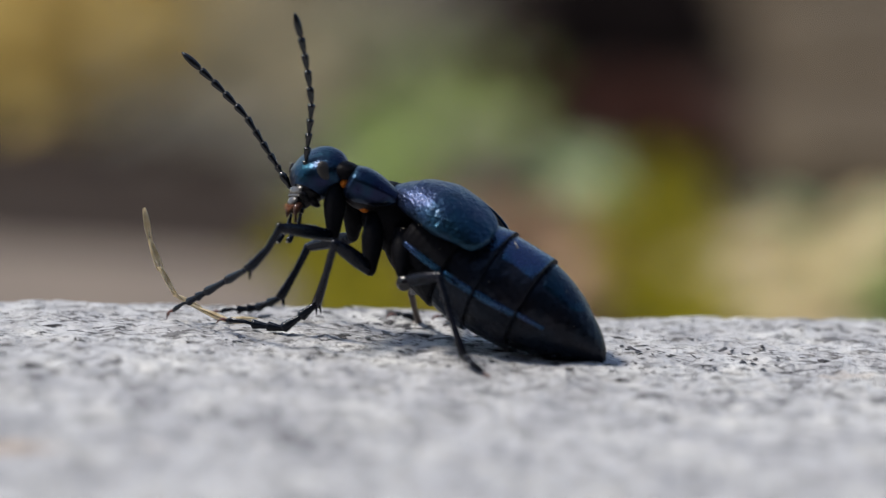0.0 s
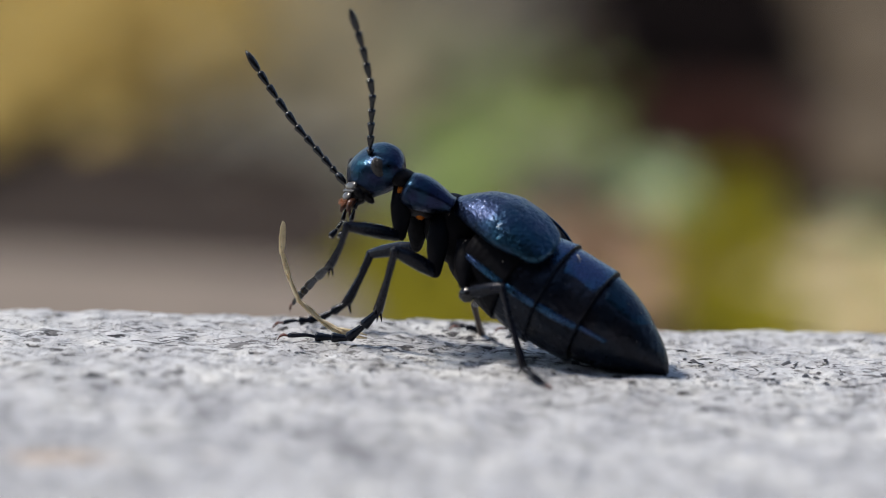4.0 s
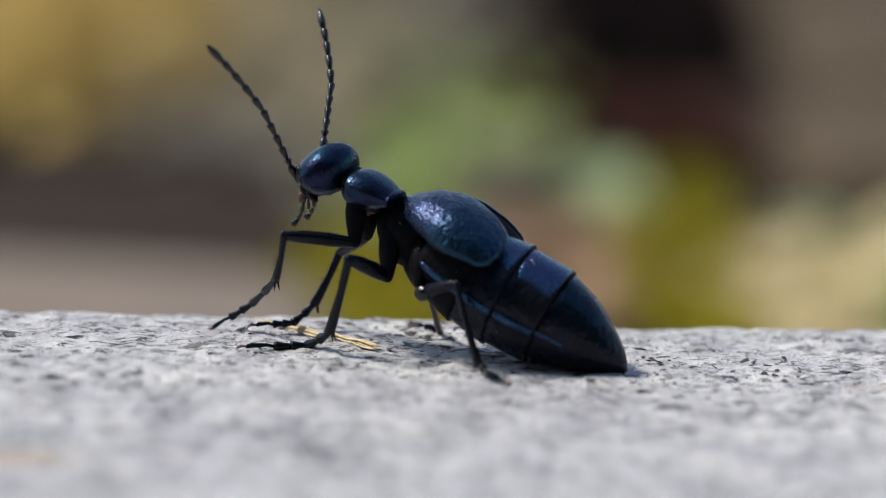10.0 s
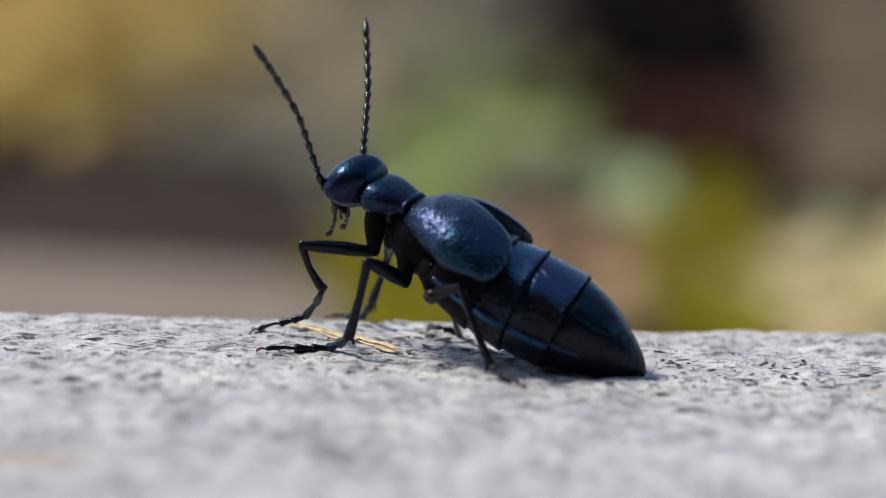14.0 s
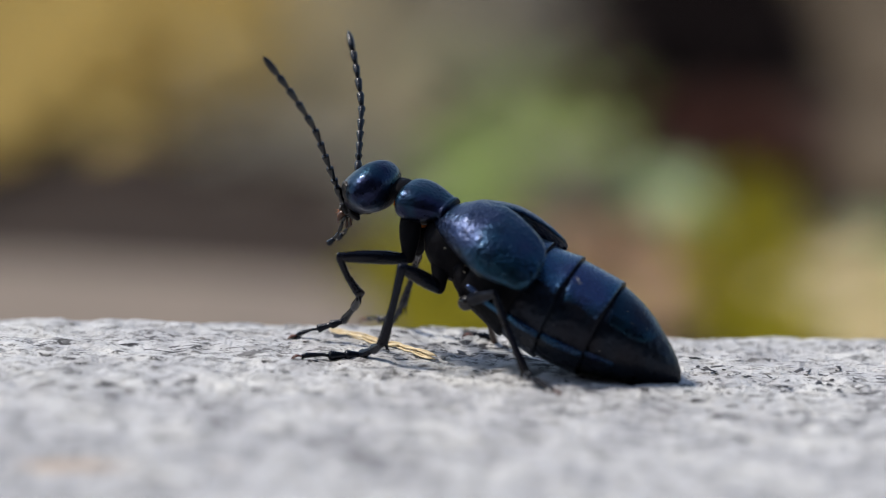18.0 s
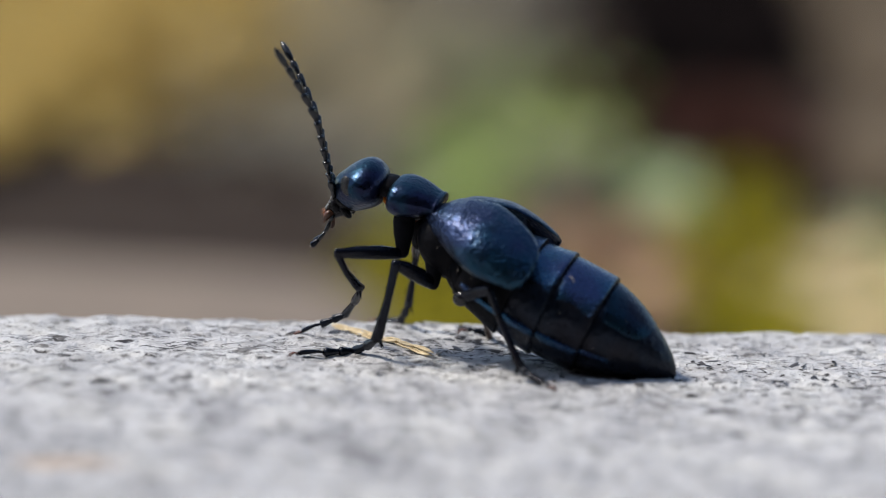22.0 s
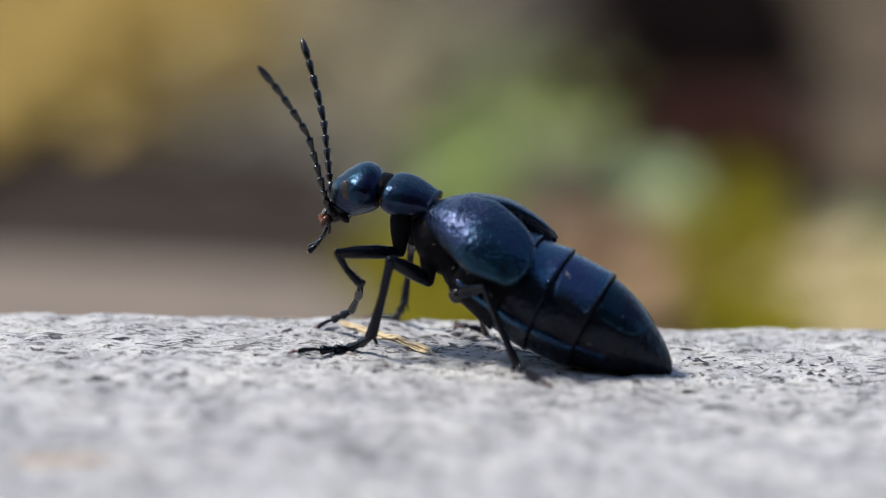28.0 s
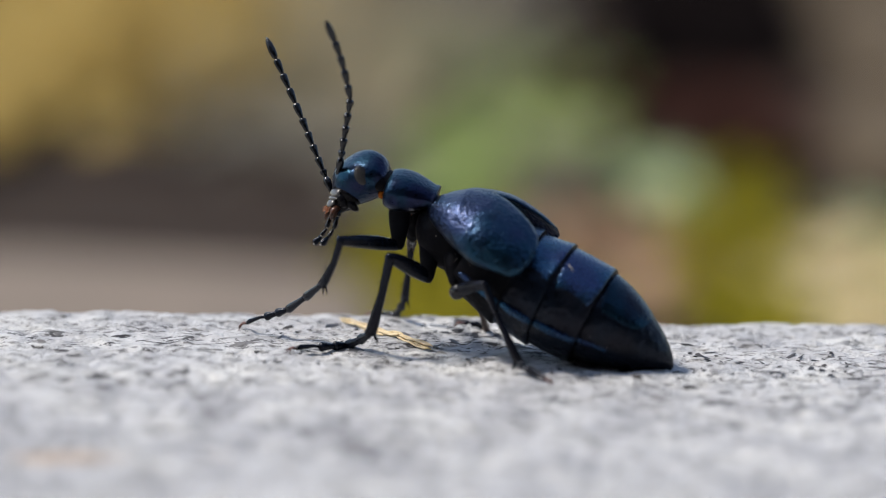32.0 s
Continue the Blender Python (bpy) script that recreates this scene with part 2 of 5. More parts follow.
# lighter copy of the fresh green: sunlight on the leaves put into the colour
M_PALEGREEN = plain("sunlit_green_leaf", (0.414, 0.506, 0.276), (0.322, 0.425, 0.218), 0.8, 60, gloss=0.1)
M_OLIVE = plain("olive_moss", (0.288, 0.252, 0.018), (0.204, 0.180, 0.018), 0.9, 80, gloss=0.05)
M_CREAM = plain("cream_dry_leaf", (0.660, 0.539, 0.308), (0.528, 0.440, 0.231), 0.8, 60, gloss=0.1)

MM = 0.001


# ---- mesh helpers ----
def part(name, bm, mat, parent=None, label="", smooth=True):
    """Link a bmesh (in metres) as one mesh object under a thing or a part."""
    me = bpy.data.meshes.new(name)
    bm.normal_update()
    bm.to_mesh(me)
    bm.free()
    me.materials.append(mat)
    if smooth:
        me.shade_smooth()
    ob = new(name, me)
    ob.parent = parent
    return tagged(ob, label)


def loft(rings, bm=None, closed=True, caps=True):
    """Skin through rings of points in millimetres."""
    bm = bm or bmesh.new()
    loops = [[bm.verts.new(Vector(p) * MM) for p in ring] for ring in rings]
    k = len(rings[0])
    for a, b in zip(loops, loops[1:]):
        for i in range(k if closed else k - 1):
            j = (i + 1) % k
            bm.faces.new((a[i], a[j], b[j], b[i]))
    if caps and closed:
        for lp, flip in ((loops[0], True), (loops[-1], False)):
            mid = bm.verts.new(sum((v.co for v in lp), Vector()) / k)
            for i in range(k):
                f = (lp[i], lp[(i + 1) % k], mid)
                bm.faces.new(f[::-1] if flip else f)
    bmesh.ops.recalc_face_normals(bm, faces=bm.faces)
    return bm


def limb(profile, n=12, bow=0.0, wide=1.0, bm=None):
    """A tapered limb along +x: profile rows of (x, radius) in millimetres; bow bends it down in z, wide flattens it."""
    end = profile[-1][0]
    rings = []
    for x, r in profile:
        drop = bow * (1 - (2 * x / end - 1) ** 2)
        rings.append([(x, r * wide * math.sin(a), r * math.cos(a) + drop) for a in (2 * math.pi * i / n for i in range(n))])
    return loft(rings, bm)


def ball(rx, ry, rz, n=20, m=12, shape=None):
    """An ellipsoid in millimetres; shape(x, y, z) may warp its points."""
    rings = []
    for j in range(m + 1):
        a = math.pi * (0.02 + 0.96 * j / m)
        ring = []
        for i in range(n):
            b = 2 * math.pi * i / n
            q = (rx * math.cos(a), ry * math.sin(a) * math.cos(b), rz * math.sin(a) * math.sin(b))
            ring.append(shape(*q) if shape else q)
        rings.append(ring)
    return loft(rings)


def curve_at(rows, s):
    """Smooth value through rows (s, value...) by a Catmull-Rom spline."""
    rows = [tuple(r) for r in rows]
    s = min(max(s, rows[0][0]), rows[-1][0])
    i = max(k for k in range(len(rows) - 1) if rows[k][0] <= s + 1e-9)
    a, b = rows[i], rows[i + 1]
    before, after = rows[max(i - 1, 0)], rows[min(i + 2, len(rows) - 1)]
    h = b[0] - a[0]
    u = (s - a[0]) / h
    out = []
    for k in range(1, len(a)):
        m0 = (b[k] - before[k]) / (b[0] - before[0]) * h
        m1 = (after[k] - a[k]) / (after[0] - a[0]) * h
        out.append((2 * u**3 - 3 * u**2 + 1) * a[k] + (u**3 - 2 * u**2 + u) * m0 + (3 * u**2 - 2 * u**3) * b[k] + (u**3 - u**2) * m1)
    return out


def value_at(rows, t):
    """Straight value between rows (t, value...)."""
    ts = [r[0] for r in rows]
    return [float(np.interp(t, ts, [r[k] for r in rows])) for k in range(1, len(rows[0]))]


def point_at(rows, t):
    return Vector(value_at(rows, t))


# ---- the granite block and the ground ----
def stone_height(x, y):
    """Height of the granite's top in millimetres at x, y (millimetres)."""
    z = 1.7 * math.tanh(-x / 32.0) if x < 0 else -0.016 * x
    edge = 14.2 + 0.055 * x + 1.2 * noise.noise((x * 0.03, 3.1, 0))
    near = max(0.0, y - edge)
    z -= 0.055 * near ** 2 if near < 12 else 7.92 + 1.9 * (near - 12)
    rough = 0.15 * noise.noise((x * 0.22, y * 0.22, 1.7)) + 0.08 * noise.noise((x * 0.6, y * 0.6, 5.2))
    flake = noise.noise((x * 0.42, y * 0.6, 8.8))
    rough += 0.10 * (1 - abs(noise.noise((x * 0.9, y * 0.9, 4.4))) * 2) + 0.16 * (1 if flake > 0.07 else flake / 0.07 if flake > 0 else 0)
    pit = noise.noise((x * 0.45 + 7, y * 0.45, 2.2))
    return z + rough - 0.06 - 0.35 * max(0.0, pit - 0.4)


def steps(*spans):
    out = []
    for a, b, d in spans:
        k = max(1, round((b - a) / d))
        out += [a + (b - a) * i / k for i in range(k)]
    return out + [spans[-1][1]]


def granite_block():
    xs = steps((-170, -62, 6), (-62, 30, 0.34), (30, 150, 6))
    ys = steps((-140, -48, 4), (-48, -14, 0.8), (-14, 22, 0.3), (22, 44, 1.0))
    verts = [(x * MM, y * MM, stone_height(x, y) * MM) for y in ys for x in xs]
    w, h = len(xs), len(ys)
    faces = [(j * w + i, j * w + i + 1, (j + 1) * w + i + 1, (j + 1) * w + i) for j in range(h - 1) for i in range(w - 1)]
    # sides down to the ground
    ring = [i for i in range(w)] + [j * w + w - 1 for j in range(1, h)] + [(h - 1) * w + i for i in range(w - 2, -1, -1)] + [j * w for j in range(h - 2, 0, -1)]
    base = len(verts)
    verts += [(verts[k][0], verts[k][1], -0.052) for k in ring]
    m = len(ring)
    faces += [(ring[(k + 1) % m], ring[k], base + k, base + (k + 1) % m) for k in range(m)]
    faces.append(tuple(base + k for k in range(m)))
    me = bpy.data.meshes.new("granite_block")
    me.from_pydata(verts, [], faces)
    me.materials.append(M_STONE)
    me.shade_smooth()
    return tagged(new("granite_block", me), "weathered pale grey granite block with dark flecks", "rock")


granite_block()


def ground_sheet():
    bm = bmesh.new()
    edges = [-60, -6, -1.5, -0.6, -0.3] + [-0.3 + 0.03 * i for i in range(1, 21)] + [0.6, 1.5, 6, 60]
    rows = [[bm.verts.new((x, y + 0.3, -0.05 + (0.004 * noise.noise((x * 20, y * 20, 0.5)) if abs(x) < 0.4 and abs(y) < 0.4 else 0))) for x in edges] for y in edges]
    for a, b in zip(rows, rows[1:]):
        for i in range(len(edges) - 1):
            bm.faces.new((a[i], a[i + 1], b[i + 1], b[i]))
    return tagged(part("ground", bm, M_SOIL), "dark brown soil with leaf mould", "ground", kind="structure")


ground_sheet()


def shading_wall():
    """Unseen plain dark wall added behind the camera: closes the place, darkens reflections."""
    bm = bmesh.new()
    bmesh.ops.create_cube(bm, size=1.0, matrix=Matrix.Translation((0, -1.3, 0.75)) @ Matrix.Diagonal((7, 0.2, 1.6, 1)))
    bmesh.ops.bevel(bm, geom=bm.edges[:], offset=0.01, segments=2, affect="EDGES")
    return tagged(part("unseen_wall_south", bm, M_SOIL, smooth=False), "plain dark wall, unseen, added to darken reflections", "wall", kind="structure")


shading_wall()


# ---- blurred surroundings behind the stone ----
def slab(name, x0, x1, y0, y1, top, mat, label, category, seed):
    """A worn stone slab on the ground, corners rounded and edges uneven."""
    n = 28
    rings = []
    rr = random.Random(seed)
    for z, inset in ((-0.056, 0.0), (top - 0.006, 0.0), (top - 0.002, 0.002), (top, 0.007)):
        ring = []
        for i in range(n):
            a = 2 * math.pi * i / n
            c, s = math.cos(a), math.sin(a)
            k = (abs(c) ** 5 + abs(s) ** 5) ** -0.2
            wob = 1 + 0.03 * noise.noise((c * 2, s * 2, seed))
            ring.append((((x0 + x1) / 2 + k * c * wob * ((x1 - x0) / 2 - inset)) / MM, ((y0 + y1) / 2 + k * s * wob * ((y1 - y0) / 2 - inset)) / MM, (z + 0.0015 * rr.random()) / MM))
        rings.append(ring)
    return tagged(part(name, loft(rings), mat, None, label, smooth=False), label, category)


slab("paving_slab", -0.36, -0.025, 0.160, 0.273, -0.043, M_SLAB, "worn buff paving slab lying on the soil", "paving", 3)


def leaf_mesh(length, width, curl, fold=0.15):
    """A pointed leaf along +x with a folded midrib, in millimetres."""
    n = 7
    rows = []
    for i in range(n + 1):
        u = i / n
        w = width * 0.5 * math.sin(math.pi * min(1, u * 0.93 + 0.05)) ** 0.8
        z = curl * length * u * u
        rows.append([(u * length, -w, z + fold * w), (u * length, -w * 0.5, z + fold * w * 0.4), (u * length, 0, z), (u * length, w * 0.5, z + fold * w * 0.4), (u * length, w, z + fold * w)])
    bm = loft(rows, closed=False)
    bmesh.ops.solidify(bm, geom=bm.faces[:], thickness=0.0003)
    return bm


def herb(x, y, count, size, mat, label, seed, rise=(10, 70), lift=-0.05, name="low_plant", category="plant"):
    """A rosette of leaves: an Empty at its base, each leaf a part of its own."""
    rr = random.Random(seed)
    root = tagged(new(name), label, category)
    root.matrix_basis = pose(x, y, lift)
    meshes = []
    for k in range(3):
        ob = part("leaf", leaf_mesh(size * (0.8 + 0.2 * k), size * (0.42 + 0.06 * k), rr.uniform(-0.35, 0.15)), mat, root)
        meshes.append(ob)
    for k in range(count):
        ob = meshes[k] if k < 3 else new("leaf", meshes[k % 3].data)
        ob.parent = root
        r = rr.uniform(0, size * 0.5) * MM
        a = rr.uniform(0, 360)
        ob.matrix_basis = pose(r * math.cos(radians(a)), r * math.sin(radians(a)), rr.uniform(0.0, size * 0.15) * MM, rr.uniform(-25, 25), -rr.uniform(*rise), a)
    return root


def scatter(name, mat, beds, size, label, category, seed, lift=-0.049, high=0.004, tilt=20):
    """Loose leaves or tufts strewn over oval beds (x, y, half width, half depth, pieces per square metre): one object of many small pieces."""
    rr = random.Random(seed)
    kinds = []
    for k in range(6):
        b2 = leaf_mesh(size * rr.uniform(0.7, 1.3), size * rr.uniform(0.35, 0.6), rr.uniform(-0.25, 0.3))
        b2.verts.index_update()
        kinds.append(([v.co.copy() for v in b2.verts], [[v.index for v in f.verts] for f in b2.faces]))
        b2.free()
    verts, faces = [], []
    for x, y, rx, ry, dense in beds:
        for k in range(int(dense * math.pi * rx * ry)):
            r, a = math.sqrt(rr.random()), rr.uniform(0, 2 * math.pi)
            m = pose(x + rx * r * math.cos(a), y + ry * r * math.sin(a), lift + rr.uniform(0, high), rr.uniform(-20, 20), rr.uniform(-tilt, 10), rr.uniform(0, 360))
            vs, fs = kinds[rr.randrange(6)]
            base = len(verts)
            verts += [m @ v for v in vs]
            faces += [[base + i for i in f] for f in fs]
    me = bpy.data.meshes.new(name)
    me.from_pydata(verts, [], faces)
    me.materials.append(mat)
    return tagged(new(name, me), label, category, kind="stuff")


scatter("leaf_litter", M_OCHRE, [(-0.084, 0.57, 0.034, 0.135, 60000), (-0.112, 0.52, 0.03, 0.16, 40000), (-0.088, 0.435, 0.036, 0.05, 16000), (-0.052, 0.56, 0.014, 0.12, 14000)], 12, "ochre dead leaves lying on the soil", "dead leaves", 11)
scatter("faded_leaf_litter", M_FADED, [(-0.042, 0.53, 0.018, 0.115, 52000), (-0.030, 0.43, 0.013, 0.045, 40000), (-0.022, 0.50, 0.010, 0.06, 40000), (-0.060, 0.45, 0.012, 0.05, 20000)], 11, "faded beige-grey dead leaves on the soil", "dead leaves", 15)
scatter("grey_leaf_litter", M_GREY, [(-0.046, 0.385, 0.018, 0.028, 30000), (-0.031, 0.365, 0.010, 0.035, 26000), (-0.010, 0.63, 0.016, 0.07, 26000), (0.004, 0.335, 0.008, 0.03, 40000), (-0.016, 0.48, 0.012, 0.06, 26000), (0.003, 0.53, 0.008, 0.06, 18000)], 9, "grey-brown rotted leaves on the soil", "dead leaves", 17)
scatter("ground_ivy", M_SAGE, [(-0.012, 0.475, 0.012, 0.065, 38000), (-0.003, 0.450, 0.009, 0.045, 34000)], 8, "dull green weed leaves spread over the soil", "weeds", 16)
scatter("red_leaf_litter", M_MAROON, [(0.012, 0.425, 0.011, 0.028, 36000), (0.025, 0.412, 0.013, 0.026, 60000), (0.036, 0.375, 0.010, 0.024, 60000), (0.010, 0.485, 0.008, 0.04, 20000)], 10, "wine-red fallen leaves beside a dark hollow", "dead leaves", 12)
scatter("moss", M_OLIVE, [(-0.0215, 0.258, 0.009, 0.045, 260000), (0.0262, 0.268, 0.0085, 0.055, 300000), (0.031, 0.330, 0.006, 0.03, 120000), (-0.006, 0.235, 0.012, 0.03, 200000)], 5, "olive yellow moss growing on the soil", "moss", 13, high=0.003, tilt=45)
scatter("tan_leaf_litter", M_TAN, [(0.0115, 0.288, 0.0095, 0.024, 70000), (0.002, 0.300, 0.006, 0.03, 40000), (0.004, 0.255, 0.012, 0.02, 60000)], 7, "tan crumbs of dead leaves on the soil", "dead leaves", 14, high=0.003)
GREEN = "fresh green leafy herb on the soil"
PALE = "pale green leafy herb with sunlight put into its leaf colour"
for i, (x, y, size, mat, label) in enumerate((
        (-0.012, 0.335, 11, M_GREEN, GREEN), (-0.016, 0.355, 12, M_GREEN, GREEN), (-0.007, 0.350, 12, M_GREEN, GREEN),
        (-0.011, 0.375, 13, M_GREEN, GREEN), (-0.003, 0.372, 13, M_GREEN, GREEN), (-0.007, 0.398, 13, M_GREEN, GREEN),
        (0.001, 0.395, 12, M_GREEN, GREEN), (-0.002, 0.350, 10, M_GREEN, GREEN), (-0.018, 0.325, 9, M_GREEN, GREEN),
        (0.005, 0.380, 10, M_GREEN, GREEN), (0.004, 0.362, 10, M_GREEN, GREEN),
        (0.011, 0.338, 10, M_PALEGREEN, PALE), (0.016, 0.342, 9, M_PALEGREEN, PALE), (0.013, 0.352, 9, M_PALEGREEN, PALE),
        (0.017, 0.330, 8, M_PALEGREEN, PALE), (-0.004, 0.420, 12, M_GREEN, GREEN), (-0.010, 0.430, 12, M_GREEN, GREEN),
        (-0.006, 0.480, 12, M_GREEN, GREEN), (0.001, 0.458, 12, M_GREEN, GREEN), (0.006, 0.436, 11, M_GREEN, GREEN),
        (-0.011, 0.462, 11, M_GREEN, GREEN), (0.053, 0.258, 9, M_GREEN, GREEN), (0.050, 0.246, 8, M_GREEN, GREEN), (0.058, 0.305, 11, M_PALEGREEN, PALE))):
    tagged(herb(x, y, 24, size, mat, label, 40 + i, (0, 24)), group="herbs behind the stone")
for i, (x, y, size) in enumerate(((0.036, 0.228, 9), (0.040, 0.240, 10), (0.042, 0.254, 11), (0.045, 0.268, 11), (0.050, 0.282, 11), (0.054, 0.296, 11), (0.046, 0.246, 9))):
    tagged(herb(x, y, 24, size, M_CREAM, "cream dry leaves in a clump on the soil", 60 + i, (0, 28), name="dry_leaf_clump", category="dead leaves"), group="dry leaf clumps")
# flat near-black clods laid where a hollow holds only deep shade
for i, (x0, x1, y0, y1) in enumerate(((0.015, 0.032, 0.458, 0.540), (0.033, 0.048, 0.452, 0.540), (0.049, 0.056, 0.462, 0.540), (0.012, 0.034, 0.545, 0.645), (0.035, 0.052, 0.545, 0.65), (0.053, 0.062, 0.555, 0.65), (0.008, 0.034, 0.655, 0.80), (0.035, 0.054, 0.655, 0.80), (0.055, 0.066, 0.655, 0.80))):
    tagged(slab("shade_clod", x0, x1, y0, y1, -0.041 - 0.001 * (i % 3), M_BLACK, "near-black clod standing in for the deep shade of a hollow", "soil", 5 + i), group="peat clods")
slab("flat_rock", 0.059, 0.27, 0.420, 0.545, -0.040, M_TAUPE, "taupe flat rock lying on the soil", "rock", 6)
slab("flat_rock", 0.068, 0.28, 0.555, 0.80, -0.040, M_TAUPE, "taupe flat rock lying behind another on the soil", "rock", 7)
slab("flat_rock", 0.0475, 0.25, 0.318, 0.412, -0.041, M_TAUPE, "low taupe flat rock beside dry leaves", "rock", 9)


# ---- the oil beetle ----
beetle = tagged(new("oil_beetle"), "blue-black oil beetle with a swollen abdomen resting on granite", "beetle")

# middle line of the hind body from tail to shoulder: length along it, x, z, radius (millimetres)
TRUNK = [(0.0, 0.10, 0.12, 0.25), (0.9, -0.66, 0.80, 1.12), (3.1, -2.67, 2.05, 2.40), (6.0, -5.16, 3.45, 3.36), (8.75, -7.67, 4.57, 3.78),
         (11.5, -10.18, 5.70, 3.75), (14.35, -12.7, 7.02, 3.45), (17.2, -15.22, 8.38, 2.84), (19.5, -17.12, 9.7, 1.75), (21.2, -18.35, 10.85, 0.9)]
SIDE = Vector((0, 1, 0))


def trunk_frame(s):
    x, z, r = curve_at(TRUNK, s)
    a, b = curve_at(TRUNK, max(0, s - 0.2)), curve_at(TRUNK, min(21.2, s + 0.2))
    d = Vector((b[0] - a[0], 0, b[1] - a[1])).normalized()
    return Vector((x, 0, z)), r, Vector((-d.z, 0, d.x)) * -1.0


def trunk_point(s, angle, extra=0.0, radius=None, rise=1.0, flank=1.06):
    """A point on the hind body; angle 0 is the back, +90 the right flank, -90 the left."""
    c, r, up = trunk_frame(s)
    r = (radius if radius is not None else r) + extra
    a = radians(angle)
    return c + up * (r * rise * math.cos(a)) + SIDE * (r * flank * math.sin(a))


def trunk_ring(s, extra, n=56):
    return [trunk_point(s, 360 * i / n, extra) for i in range(n)]


def plate(s0, s1, a0, a1, lift, round_front=0.0, round_back=0.0, n=22, m=12, thick=0.03):
    """A curved plate on the hind body between two lengths and two angles."""
    rows = []
    for j in range(m + 1):
        v = j / m
        row = []
        for i in range(n + 1):
            u = i / n
            e = abs(2 * u - 1) ** 3
            s = s0 + round_back * e + (s1 - round_front * e - s0 - round_back * e) * v
            swell = 0.05 - 0.15 * abs(2 * u - 1) ** 12 - (0.13 * (1 - v) ** 10 if lift == 0 else 0.0) + lift * (1 - v) ** 2 if thick < 0.1 else lift * (1 - abs(2 * u - 1) ** 8) * (1 - 0.7 * max(0, v - 0.7) / 0.3)
            row.append(trunk_point(s, a0 + (a1 - a0) * u, swell))
        rows.append(row)
    bm = loft(rows, closed=False)
    bmesh.ops.solidify(bm, geom=bm.faces[:], thickness=thick * MM)
    bmesh.ops.recalc_face_normals(bm, faces=bm.faces)
    return bm


SEGMENTS = [(0.0, 6.9), (6.9, 10.3), (10.3, 13.0), (13.0, 16.6)]
for k, (s0, s1) in enumerate(SEGMENTS):
    back = max(0.0, s0 - 0.35)
    flare = 0.22 if k > 0 else 0.0
    stops = [0.0, 0.02, 0.06, 0.14, 0.25, 0.4, 0.55, 0.7, 0.85, 1.0]
    rings = []
    for u in stops:
        s = back + (s1 - back) * u
        rings.append(trunk_ring(s, flare * (1 - u) ** 2 - (0.05 if u == 0 and k else 0.0) - 0.10 * max(0, u - 0.8) / 0.2))
    seg = part("abdomen_segment", loft(rings), M_FLANK if k < 3 else M_PLEURA, beetle)
    if k > 0:
        wide = (70, 64, 60, 52)[k]
        part("tergite", plate(back + 0.03, s1 - 0.45, -wide, wide, flare, 0.6, 0.25), M_TERGITE, seg, "smooth blue back plate")
        for side in (-1, 1):
            part("flank_ridge", plate(back + 0.06, s1 - 0.3, side * 99, side * 108, flare + 0.10, 0.3, 0.1, 12, 12, 0.12), M_RIDGE, seg, "narrow blue ridge along the flank")
    else:
        part("tergite", plate(2.4, s1 - 0.45, -60, 60, 0.0, 0.6, 1.2), M_TAIL, seg, "smooth blue tail plate")
        for side in (-1, 1):
            part("flank_ridge", plate(4.2, s1 - 0.3, side * 99, side * 106, 0.07, 0.3, 0.1, 12, 12, 0.12), M_RIDGE, seg, "narrow blue ridge along the flank")

# thorax under the wing cases
thorax = part("thorax", ball(2.8, 2.25, 2.3, 32, 20, lambda x, y, z: (x, y * (1 - 0.06 * x), z)), M_PLEURA, beetle, "black hairy thorax")
thorax.matrix_basis = pose(-16.4 * MM, 0, 9.0 * MM, 0, 55, 0)
belly = part("thorax_plate", ball(2.6, 1.9, 1.8, 24, 14), M_PLEURA, beetle)
belly.matrix_basis = pose(-15.0 * MM, 0, 7.0 * MM, 0, 62, 0)

# wing cases: wide leathery lobes that overlap at the seam and part behind
WING = [(0.0, 21.3, 0.9), (0.06, 21.0, 1.6), (0.15, 20.35, 2.85), (0.28, 19.0, 4.0), (0.5, 16.7, 4.9), (0.75, 14.2, 4.95), (1.0, 11.7, 4.4)]


def elytron(side):
    n, m = 34, 34
    rows = []
    for j in range(m + 1):
        a = j / m
        s, r = curve_at(WING, 0.965 * a)
        tip = math.sqrt(max(0.0, 1 - (max(0.0, a - 0.83) / 0.17) ** 3.4))
        lead = math.sqrt(max(0.02, 1 - ((0.14 - a) / 0.15) ** 2)) if a < 0.14 else 1.0
        low, high = (-3 if side < 0 else 2) + 44 * max(0, a - 0.42) ** 1.2, float(np.interp(a, (0, 0.15, 0.4, 0.65, 0.85), (56, 63, 69, 72, 67)))
        centre, half = low + (high - low) * 0.5, (high - low) * 0.5
        row = []
        for i in range(n + 1):
            u = i / n
            ang = centre + (2 * u - 1) * half * max(tip, 0.02) * (0.8 + 0.2 * lead)
            lip = -1.25 * max(0, (u - 0.45) / 0.55) ** 2.0 * (1 - 0.85 * max(0, a - 0.4) / 0.6)
            hem = -0.10 * max(0, abs(2 * u - 1) - 0.9) / 0.1
            row.append(trunk_point(s, side * ang, (0.12 if side < 0 else -0.03) + lip + hem + 0.05 * noise.noise((a * 9, u * 9, side)), r, 0.93, 1.06 + 0.14 * min(1, a / 0.5)))
        rows.append(row)
    bm = loft(rows, closed=False)
    bmesh.ops.solidify(bm, geom=bm.faces[:], thickness=0.14 * MM)
    bmesh.ops.recalc_face_normals(bm, faces=bm.faces)
    return part("elytron", bm, M_ELYTRON, beetle, "wrinkled leathery blue-violet wing case")


